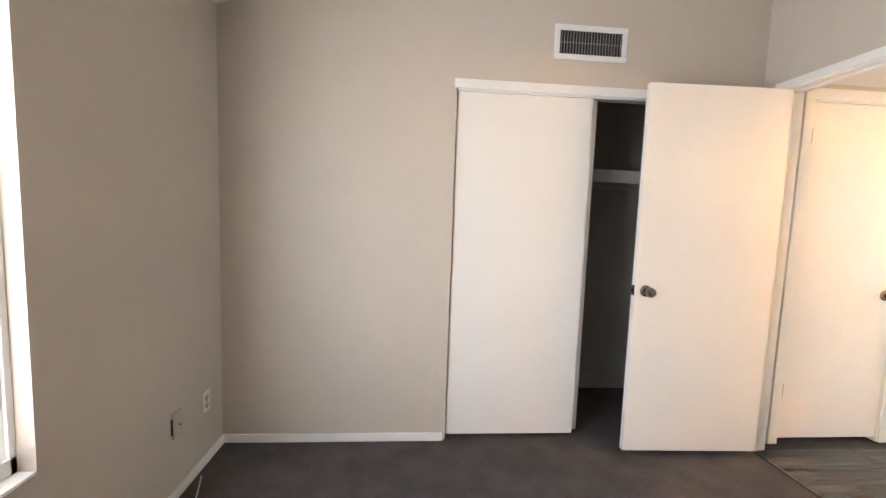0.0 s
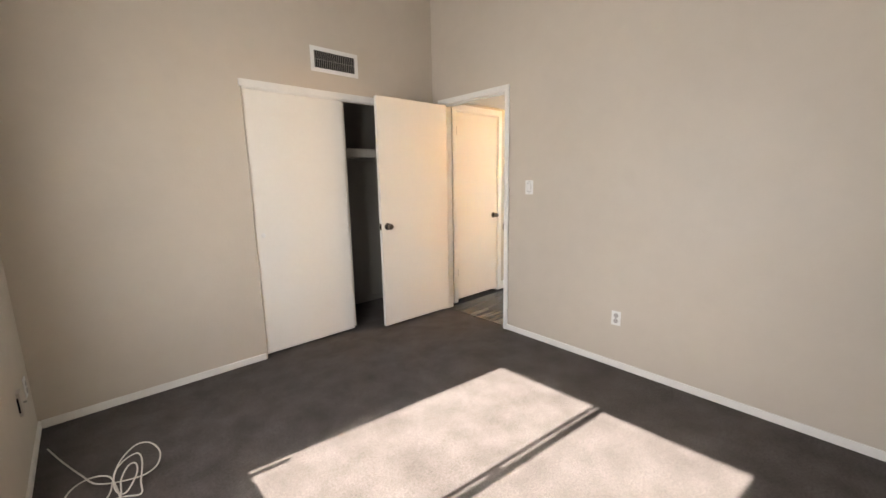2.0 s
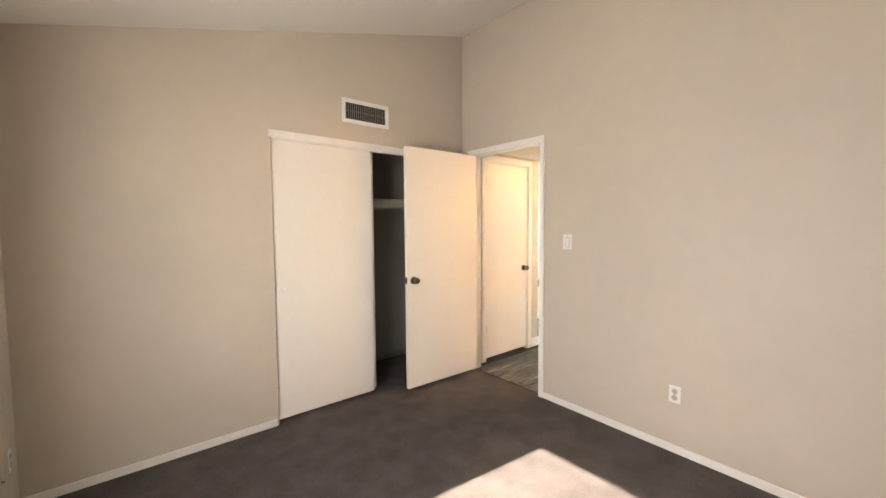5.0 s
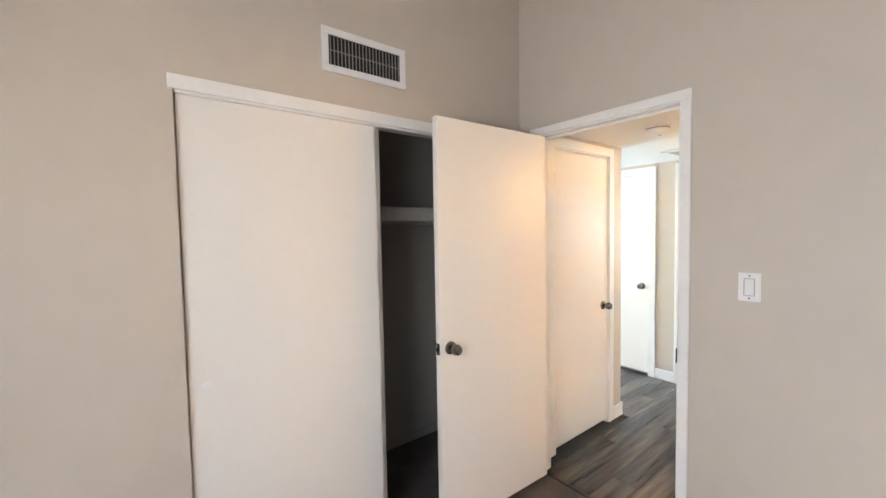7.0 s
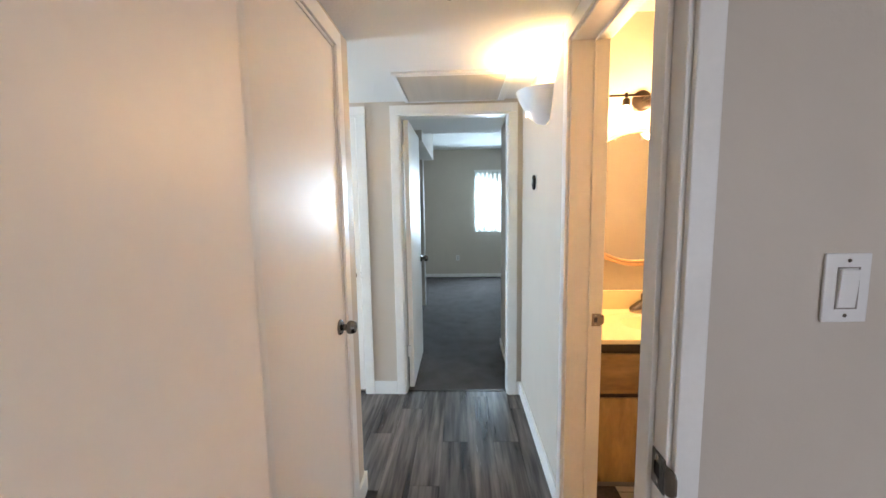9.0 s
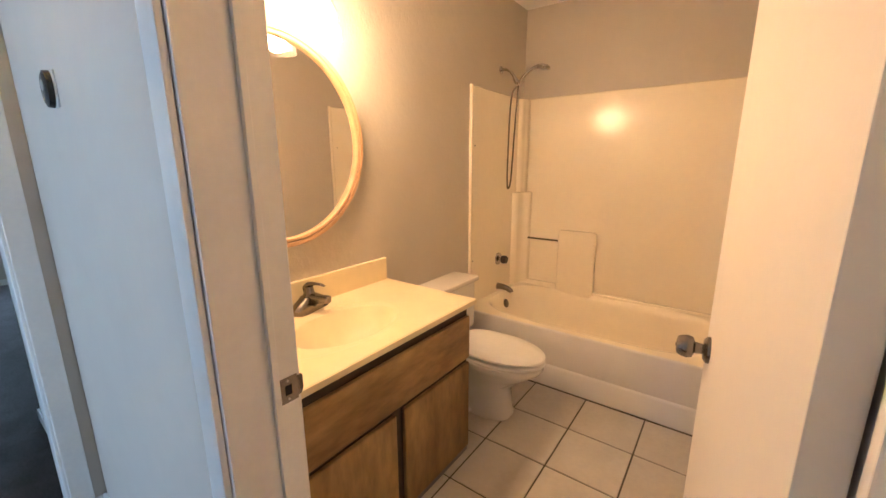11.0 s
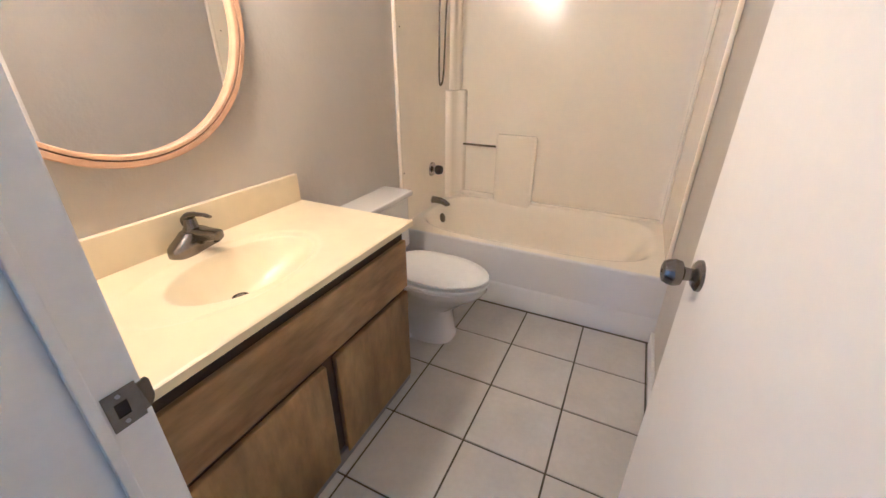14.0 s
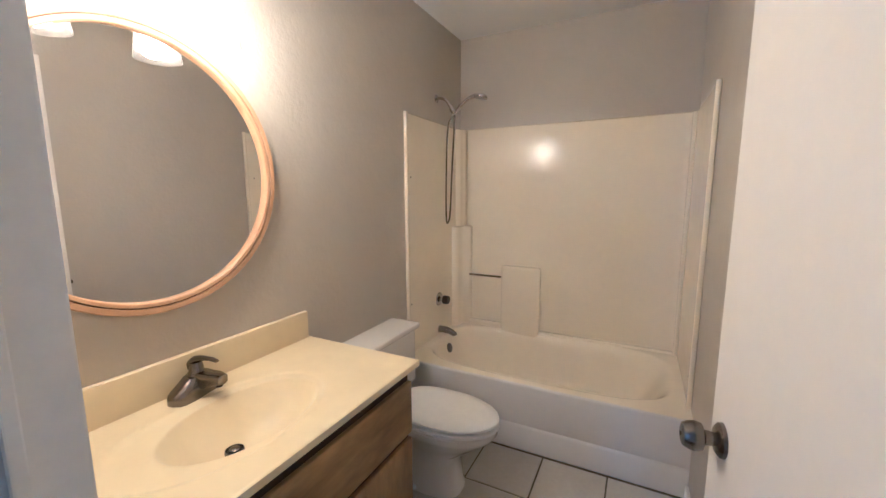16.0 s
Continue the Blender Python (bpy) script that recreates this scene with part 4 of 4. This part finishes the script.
part("body", tube([(xi1, TOE, 0.412), (xi1 - 0.04, TOE, 0.414), (xi1 - 0.085, TOE, 0.408), (xi1 - 0.118, TOE, 0.392), (xi1 - 0.124, TOE, 0.384)], [0.024, 0.023, 0.021, 0.019, 0.016], 18, 5), NICKEL, sp, smooth=True)
part("wall_ring", lathe([(0.027, 0.0), (0.028, 0.004), (0.024, 0.007)], at_face(0.412)), CHROME, sp, smooth=True)

sh = thing("hand_shower", "chrome hand shower with a looped metal hose", "shower")
part("wall_flange", lathe([(0.0, 0.012), (0.014, 0.011), (0.026, 0.004), (0.027, 0.0)], Matrix.Translation((BATH_E - 0.0005, TOE, 1.985)) @ pose(0, 0, 0, 0, -90, 0)), CHROME, sh, smooth=True)
part("arm", tube([(BATH_E, TOE, 1.985), (3.795, TOE, 1.985), (3.755, TOE, 1.965), (3.715, TOE, 1.905)], 0.0095, 14, 6), CHROME, sh, smooth=True)
br = part("bracket", tube([(3.722, TOE, 1.918), (3.703, TOE, 1.885)], [0.016, 0.017], 16, 0), CHROME, sh, smooth=True)
part("swivel", lathe([(0, -0.016), (0.012, -0.013), (0.017, 0), (0.012, 0.013), (0, 0.016)], Matrix.Translation((3.700, TOE, 1.892))), CHROME, br, smooth=True)
part("handle", tube([(3.692, TOE, 1.880), (3.655, TOE, 1.925), (3.60, TOE, 1.962), (3.55, TOE, 1.976)], [0.010, 0.011, 0.012, 0.014], 14, 5), CHROME, sh, smooth=True)
hm = Matrix.Translation((3.515, TOE, 1.968)) @ pose(0, 0, 0, 0, -12, 0)
hd = part("spray_head", lathe([(0.0, 0.016), (0.022, 0.013), (0.036, 0.002), (0.038, -0.010), (0.035, -0.016), (0.0, -0.017)], hm, 28, 1.15, 1.0), CHROME, sh, smooth=True)
part("spray_plate", lathe([(0.0, -0.0185), (0.026, -0.0185), (0.029, -0.0165)], hm, 28, 1.15, 1.0), GRILLE, hd, "grey nozzle plate", True)
hose = [(3.702, TOE - 0.004, 1.872), (3.735, TOE + 0.005, 1.82), (3.757, TOE - 0.01, 1.70), (3.772, TOE - 0.03, 1.50), (3.782, TOE - 0.045, 1.30), (3.785, TOE - 0.055, 1.20), (3.782, TOE - 0.058, 1.168),
        (3.770, TOE - 0.058, 1.175), (3.758, TOE - 0.055, 1.22), (3.745, TOE - 0.045, 1.34), (3.728, TOE - 0.03, 1.55), (3.708, TOE - 0.012, 1.74), (3.697, TOE - 0.002, 1.84), (3.694, TOE, 1.872)]
part("hose", tube(hose, 0.0062, 10, 8), NICKEL, sh, "ribbed metal shower hose", True)

# ---- toilet ----
to = thing("toilet", "white porcelain toilet with a closed oval lid", "toilet")
ty, tank_y = -0.125, -0.165


def oval(bm, rings, back=0.0, seg=40):
    """Rings (centre x, half length, half width, z, squareness) in plan; +x is the back."""
    made = []
    for cx_, hl, hw, z, sq in rings:
        ring = []
        for i in range(seg):
            a_ = 2 * math.pi * i / seg
            c, s = math.cos(a_), math.sin(a_)
            e = sq if c > 0 else (3.0 if sq > 5 else 2.0)
            rr = (abs(c) ** e + abs(s) ** e) ** (-1 / e)
            ring.append(bm.verts.new((cx_ + hl * rr * c, ty + hw * rr * s, z)))
        made.append(ring)
    for r0, r1 in zip(made, made[1:]):
        for i in range(seg):
            bm.faces.new((r0[i], r0[(i + 1) % seg], r1[(i + 1) % seg], r1[i]))
    bm.faces.new(made[0][::-1])
    bm.faces.new(made[-1])


bm = bmesh.new()
oval(bm, [(3.44, 0.193, 0.106, 0.0, 6), (3.44, 0.192, 0.105, 0.018, 6), (3.442, 0.186, 0.098, 0.032, 6), (3.445, 0.180, 0.090, 0.14, 5.5), (3.43, 0.182, 0.098, 0.18, 3), (3.395, 0.210, 0.124, 0.235, 2.6), (3.350, 0.248, 0.154, 0.295, 2.3), (3.346, 0.260, 0.164, 0.318, 2.3), (3.346, 0.260, 0.164, 0.336, 2.3), (3.346, 0.254, 0.158, 0.341, 2.3)])
part("bowl", bm, PORCELAIN, to, smooth=True)
bm = bmesh.new()
oval(bm, [(3.335, 0.244, 0.153, 0.3435, 3), (3.335, 0.256, 0.164, 0.3465, 3), (3.335, 0.256, 0.164, 0.359, 3), (3.335, 0.246, 0.154, 0.363, 3)])
part("seat", bm, PLASTIC, to, "white toilet seat", True)
bm = bmesh.new()
oval(bm, [(3.335, 0.246, 0.154, 0.371, 3), (3.335, 0.255, 0.163, 0.375, 3), (3.335, 0.255, 0.163, 0.384, 3), (3.335, 0.247, 0.155, 0.3905, 3), (3.335, 0.20, 0.115, 0.394, 3), (3.335, 0.05, 0.03, 0.395, 2)])
part("lid", bm, PLASTIC, to, "white closed toilet lid", True)
part("tank", box(3.655, tank_y - 0.235, 0.33, 3.822, tank_y + 0.235, 0.632, 0.022, 4), PORCELAIN, to, "white toilet tank", True)
part("tank_lid", box(3.638, tank_y - 0.252, 0.634, 3.826, tank_y + 0.252, 0.664, 0.010, 3), PORCELAIN, to, smooth=True)
part("pedestal_back", box(3.52, ty - 0.09, 0.20, 3.74, ty + 0.09, 0.335, 0.03, 4), PORCELAIN, to, smooth=True)
for s_ in (-1, 1):
    part("bolt_cap", lathe([(0.012, 0.0), (0.012, 0.008), (0.006, 0.014), (0, 0.015)], Matrix.Translation((3.45, ty + s_ * 0.105, 0.012)), 16), PLASTIC, to, smooth=True)
    part("hinge_cap", lathe([(0.014, 0.0), (0.014, 0.012), (0.008, 0.017), (0, 0.018)], Matrix.Translation((3.575, ty + s_ * 0.07, 0.375)), 16), PLASTIC, to, smooth=True)
part("flush_lever", tube([(3.652, ty + 0.17, 0.585), (3.638, ty + 0.17, 0.585), (3.634, ty + 0.15, 0.583), (3.634, ty + 0.09, 0.575)], 0.006, 10, 4), CHROME, to, "chrome flush lever", True)

# ---- vanity ----
VY0, VY1, VX = 0.225, BATH_N - 0.008, 3.318
cab = thing("vanity_cabinet", "knotty wood-look vanity cabinet with two doors and one drawer panel", "vanity cabinet")
part("side_panel", box(VX + 0.001, VY0, 0.055, 3.826, VY0 + 0.014, 0.738, 0.001), WOOD, cab)
part("side_panel", box(VX + 0.001, VY1 - 0.014, 0.055, 3.826, VY1, 0.738), WOOD, cab)
# frame and back board carry the painted shade of the gaps
part("face_frame", boxes([(VX, VY0, 0.055, VX + 0.018, VY1, 0.075), (VX, VY0, 0.450, VX + 0.018, VY1, 0.505), (VX, VY0, 0.655, VX + 0.018, VY1, 0.738), (VX, VY0, 0.075, VX + 0.018, VY0 + 0.03, 0.655), (VX, VY1 - 0.03, 0.075, VX + 0.018, VY1, 0.655), (VX, 0.655, 0.075, VX + 0.018, 0.735, 0.450)]), WOODDARK, cab, "cabinet face frame, darkened for the shade in its gaps")
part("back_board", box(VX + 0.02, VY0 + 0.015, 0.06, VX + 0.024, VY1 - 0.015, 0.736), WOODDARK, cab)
part("toe_kick", box(3.304, VY0 + 0.004, 0.001, 3.33, VY1, 0.054, 0.003), KICK, cab, "grey vinyl base strip")
part("drawer_front", box(VX - 0.019, VY0 + 0.001, 0.487, VX - 0.0005, VY1 - 0.008, 0.689, 0.006), WOODH, cab, "false drawer front with across grain")
part("door", box(VX - 0.019, VY0 + 0.001, 0.028, VX - 0.0005, 0.668, 0.464, 0.006), WOOD, cab, "knotty wood-look cabinet door")
part("door", box(VX - 0.019, 0.712, 0.028, VX - 0.0005, VY1 - 0.008, 0.464, 0.006), WOOD, cab, "knotty wood-look cabinet door")

top = thing("countertop", "ivory cultured marble vanity top with a moulded oval basin", "countertop")
TX0, TX1, TY0, TY1, TZ = 3.275, BATH_E - 0.001, 0.209, BATH_N - 0.008, 0.770
bm = bmesh.new()
nx, ny = 160, 270
grid = []
for j in range(ny + 1):
    row = []
    for i in range(nx + 1):
        x, y = TX0 + (TX1 - TX0) * i / nx, TY0 + (TY1 - TY0) * j / ny
        z = TZ
        r1_ = math.hypot((x - 3.545) / 0.19, (y - 0.765) / 0.305)
        if r1_ < 1:
            s_ = min(1, (1 - r1_) / 0.07)
            z -= 0.004 * s_ * s_ * (3 - 2 * s_)
        ex = 0.146
        r2_ = math.hypot((x - 3.527) / ex, (y - 0.728) / 0.222)
        if r2_ < 1:
            z -= 0.114 * (1 - r2_ ** 2.6) ** 1.05
        e = min(x - TX0, y - TY0)
        if e < 0.006:
            z -= 0.003 * (1 - e / 0.006)
        row.append(bm.verts.new((x, y, z)))
    grid.append(row)
for j in range(ny):
    for i in range(nx):
        bm.faces.new((grid[j][i], grid[j][i + 1], grid[j + 1][i + 1], grid[j + 1][i]))
edge = [grid[ny - k][0] for k in range(ny + 1)] + [grid[0][i] for i in range(1, nx + 1)]
low = [bm.verts.new((v_.co.x, v_.co.y, TZ - 0.024)) for v_ in edge]
for i in range(len(edge) - 1):
    bm.faces.new((edge[i], edge[i + 1], low[i + 1], low[i]))
inn = [bm.verts.new((max(v_.co.x, TX0 + 0.03), max(v_.co.y, TY0 + 0.012), TZ - 0.026)) for v_ in edge]
for i in range(len(edge) - 1):
    bm.faces.new((low[i], low[i + 1], inn[i + 1], inn[i]))
part("top", bm, MARBLE, top, smooth=True)
part("backsplash", box(BATH_E - 0.021, TY0 + 0.014, TZ - 0.002, BATH_E - 0.001, TY1, 0.884, 0.004, 3), MARBLE, top, smooth=True)
dr = part("drain", lathe([(0.0, 0.006), (0.012, 0.0055), (0.0145, 0.004), (0.0145, -0.001), (0.0205, -0.001), (0.0225, 0.0035), (0.0245, 0.0025), (0.026, -0.006)], Matrix.Translation((3.556, 0.754, 0.664))), NICKEL, top, "nickel pop-up drain", True)
part("drain_gap", lathe([(0.0148, 0.0), (0.0203, 0.0)], Matrix.Translation((3.556, 0.754, 0.664))), BLACK, dr)

fa = thing("basin_faucet", "brushed nickel single-lever basin faucet", "faucet")
fa.matrix_basis = Matrix.Translation((3.764, 0.718, TZ - 0.0035)) @ pose(0, 0, 0, 0, 0, 10) @ Matrix.Diagonal((1.05, 1.05, 1.16, 1))
bm = bmesh.new()
for z0_, z1_, sx_, sy_ in ((0.0, 0.012, 1.0, 1.0),):
    ringlist = []
    for sc_, z_ in ((1.0, 0.0), (1.0, 0.017), (0.97, 0.025), (0.86, 0.033), (0.62, 0.044), (0.42, 0.055)):
        ring = []
        for i in range(40):
            a_ = 2 * math.pi * i / 40
            c, s = math.cos(a_), math.sin(a_)
            rr = (abs(c) ** 3 + abs(s) ** 3) ** (-1 / 3)
            ring.append(bm.verts.new((0.033 * rr * c * (0.5 + 0.5 * sc_ if sc_ < 0.9 else 1), 0.086 * sc_ * rr * s, z_)))
        ringlist.append(ring)
    for r0, r1 in zip(ringlist, ringlist[1:]):
        for i in range(40):
            bm.faces.new((r0[i], r0[(i + 1) % 40], r1[(i + 1) % 40], r1[i]))
    bm.faces.new(ringlist[0][::-1])
    bm.faces.new(ringlist[-1])
part("base_plate", bm, NICKEL, fa, smooth=True)
part("body", lathe([(0.027, 0.01), (0.026, 0.03), (0.0245, 0.05), (0.024, 0.058), (0.021, 0.062), (0, 0.062)]), NICKEL, fa, smooth=True)
bm = bmesh.new()
rings = []
for x_, z_, hw_, hh_ in ((0.01, 0.036, 0.025, 0.028), (-0.03, 0.041, 0.021, 0.022), (-0.055, 0.045, 0.018, 0.017), (-0.088, 0.050, 0.0165, 0.0135), (-0.096, 0.050, 0.016, 0.0125), (-0.098, 0.050, 0.013, 0.010)):
    ring = []
    for i in range(20):
        a_ = 2 * math.pi * i / 20
        c, s = math.cos(a_), math.sin(a_)
        rr = (abs(c) ** 4.5 + abs(s) ** 4.5) ** (-1 / 4.5)
        ring.append(bm.verts.new((x_, hw_ * rr * c, z_ + hh_ * rr * s)))
    rings.append(ring)
for r0, r1 in zip(rings, rings[1:]):
    for i in range(20):
        bm.faces.new((r0[i], r0[(i + 1) % 20], r1[(i + 1) % 20], r1[i]))
bm.faces.new(rings[0][::-1])
bm.faces.new(rings[-1])
spt = part("spout", bm, NICKEL, fa, smooth=True)
part("aerator", lathe([(0.0, -0.004), (0.009, -0.004), (0.0095, 0.006)], Matrix.Translation((-0.080, 0, 0.034)), 16), DARKMETAL, spt, smooth=True)
bm = bmesh.new()
rings = []
for x_, z_, hw_, hh_ in ((0.020, 0.070, 0.011, 0.006), (0.018, 0.082, 0.015, 0.012), (0.004, 0.092, 0.016, 0.011), (-0.014, 0.098, 0.014, 0.008), (-0.035, 0.101, 0.011, 0.0048), (-0.06, 0.102, 0.009, 0.0036), (-0.080, 0.098, 0.0075, 0.003)):
    ring = []
    for i in range(18):
        a_ = 2 * math.pi * i / 18
        ring.append(bm.verts.new((x_, hw_ * math.cos(a_), z_ + hh_ * math.sin(a_))))
    rings.append(ring)
for r0, r1 in zip(rings, rings[1:]):
    for i in range(18):
        bm.faces.new((r0[i], r0[(i + 1) % 18], r1[(i + 1) % 18], r1[i]))
bm.faces.new(rings[0][::-1])
bm.faces.new(rings[-1])
addlathe(bm, [(0.0225, 0.062), (0.0195, 0.066), (0.0185, 0.076), (0.016, 0.088), (0.0, 0.094)])
part("lever", bm, NICKEL, fa, "brushed nickel lever handle", True)

# ---- mirror and light ----
mi = thing("round_mirror", "round mirror in a pale wooden frame above the vanity", "mirror")
MY, MZ, MR = 0.757, 1.437, 0.404
mi.matrix_basis = Matrix.Translation((BATH_E - 0.001, MY, MZ)) @ pose(0, 0, 0, 0, -90, 0)
part("frame", lathe([(MR - 0.034, 0.004), (MR - 0.034, 0.024), (MR - 0.031, 0.0275), (MR - 0.0225, 0.0285), (MR - 0.0210, 0.0235), (MR - 0.0180, 0.0235), (MR - 0.0165, 0.0290), (MR - 0.003, 0.0290), (MR, 0.026), (MR, 0.0)], seg=128), PINE, mi, "pale turned wooden frame", True)
part("groove", lathe([(MR - 0.0211, 0.0240), (MR - 0.0179, 0.0240)], seg=128), PINEDARK, mi)
part("glass", lathe([(0, 0.010), (MR - 0.0335, 0.010)], seg=128), MIRROR, mi, "mirror glass")
part("backing", lathe([(0, 0.0), (MR - 0.034, 0.0), (MR - 0.034, 0.006)], seg=64), PINEDARK, mi)

vl = thing("vanity_light", "dark bronze two-lamp vanity light with clear glass shades", "wall lamp")
LZ, LX = 1.978, LAMP_X
part("wall_plate", lathe([(0, 0.022), (0.045, 0.021), (0.056, 0.014), (0.058, 0.0)], Matrix.Translation((BATH_E - 0.001, 0.753, 1.985)) @ pose(0, 0, 0, 0, -90, 0), 36), DARKMETAL, vl, smooth=True)
part("stem", tube([(BATH_E - 0.02, 0.753, 1.985), (LX, 0.758, LZ)], 0.009, 14, 0), DARKMETAL, vl, smooth=True)
part("bar", box(LX - 0.0055, 0.510, LZ - 0.0055, LX + 0.0055, 1.022, LZ + 0.0055, 0.001), DARKMETAL, vl, "long thin dark bar")
for by in BULBS_Y:
    m = Matrix.Translation((LX, by, LZ))
    s = part("socket", lathe([(0, 0.014), (0.009, 0.014), (0.009, -0.012), (0.019, -0.018), (0.021, -0.05), (0.019, -0.055), (0, -0.055)], m), DARKMETAL, vl, "dark lamp socket", True)
    b = part("bulb", lathe([(0, -0.158), (0.012, -0.156), (0.024, -0.145), (0.0295, -0.128), (0.028, -0.11), (0.018, -0.085), (0.013, -0.072), (0.013, -0.056), (0, -0.056)], m), BULBGLOW, s, "glowing warm bulb", True)
    b.visible_shadow = False
    g = part("glass_shade", lathe([(0.024, -0.050), (0.036, -0.060), (0.050, -0.095), (0.059, -0.14), (0.065, -0.188), (0.0632, -0.188), (0.0573, -0.14), (0.0483, -0.096), (0.035, -0.062), (0.024, -0.0525)], m, 40), GLASS, s, "clear flared glass shade", True)
    g.visible_shadow = False

# ---- outdoors seen through the window ----
ow = thing("neighbour_house", "pale stucco neighbouring house with a low roof", "house")
ow.matrix_basis = Matrix.Translation((-11.5, 2, -0.45))
part("wall", box(-3, -7, 0, 0, 7, 2.9, 0.01), STUCCO, ow)
part("roof", boxes([(-3.4, -7.4, 2.9, 0.5, 7.4, 3.1)], 0.02), WOODDARK, ow, "dark flat roof edge")

# ---- floor pieces ----
rf = random.Random(11)
# tiles
me_cache = {}


def tile_mesh(w, h):
    key = (round(w, 3), round(h, 3))
    if key not in me_cache:
        bm_ = box(0, 0, -0.006, w, h, 0.0, 0.0018, 1)
        bmesh.ops.recalc_face_normals(bm_, faces=bm_.faces)
        me = bpy.data.meshes.new("tile")
        bm_.to_mesh(me)
        bm_.free()
        me.materials.append(TILE)
        me_cache[key] = me
    return me_cache[key]


GX, GY, GP, GW = 2.3375, 0.1085, 0.3115, 0.007
for i in range(-1, 5):
    for j in range(-3, 5):
        tx0, tx1 = GX + i * GP + GW / 2, GX + (i + 1) * GP - GW / 2
        ty0, ty1 = GY + j * GP + GW / 2, GY + (j + 1) * GP - GW / 2
        tx0, tx1 = max(tx0, BATH_W + 0.001), min(tx1, BATH_E - 0.001)
        ty0, ty1 = max(ty0, TUB_Y + 0.0225), min(ty1, 1.30)
        if ty1 > BATH_N - 0.01:
            tx0, tx1 = max(tx0, 2.322), min(tx1, max(3.06, tx0 + 0.02))
        if tx1 - tx0 < 0.012 or ty1 - ty0 < 0.02 or (ty1 > BATH_N and tx0 > 3.03):
            continue
        o = new("tile", tile_mesh(tx1 - tx0, ty1 - ty0))
        o.parent = bath_floor
        o.matrix_basis = Matrix.Translation((tx0, ty0, 0.0 + rf.uniform(-0.0004, 0.0004)))

# planks
pl_cache = {}


def plank_mesh(l, w):
    key = (round(l, 2), round(w, 3))
    if key not in pl_cache:
        bm_ = box(0, 0, -0.005, l, w, 0.0, 0.0008, 1)
        bmesh.ops.recalc_face_normals(bm_, faces=bm_.faces)
        me = bpy.data.meshes.new("plank")
        bm_.to_mesh(me)
        bm_.free()
        me.materials.append(PLANK)
        pl_cache[key] = me
    return pl_cache[key]


PW, PLEN = 0.152, 1.22
row = 0
y = HALL_S + 0.002 - 0.05
while y < 5.3:
    ya, yb = max(y, HALL_S + 0.001), min(y + PW, 5.3)
    start, end = (XE_BED + 0.05, HALL_END + 0.045) if yb < HALL_N + 0.02 else (3.251, HALL_END + 0.045)
    x = start - rf.uniform(0.1, 1.1)
    while x < end:
        a, b = max(x, start), min(x + PLEN, end)
        if b - a > 0.01 and yb - ya > 0.01:
            o = new("plank", plank_mesh(b - a - 0.0012, yb - ya - 0.0012))
            o.parent = hall_floor
            o.matrix_basis = Matrix.Translation((a, ya, rf.uniform(-0.0003, 0.0003)))
        x += PLEN
    y += PW
    row += 1
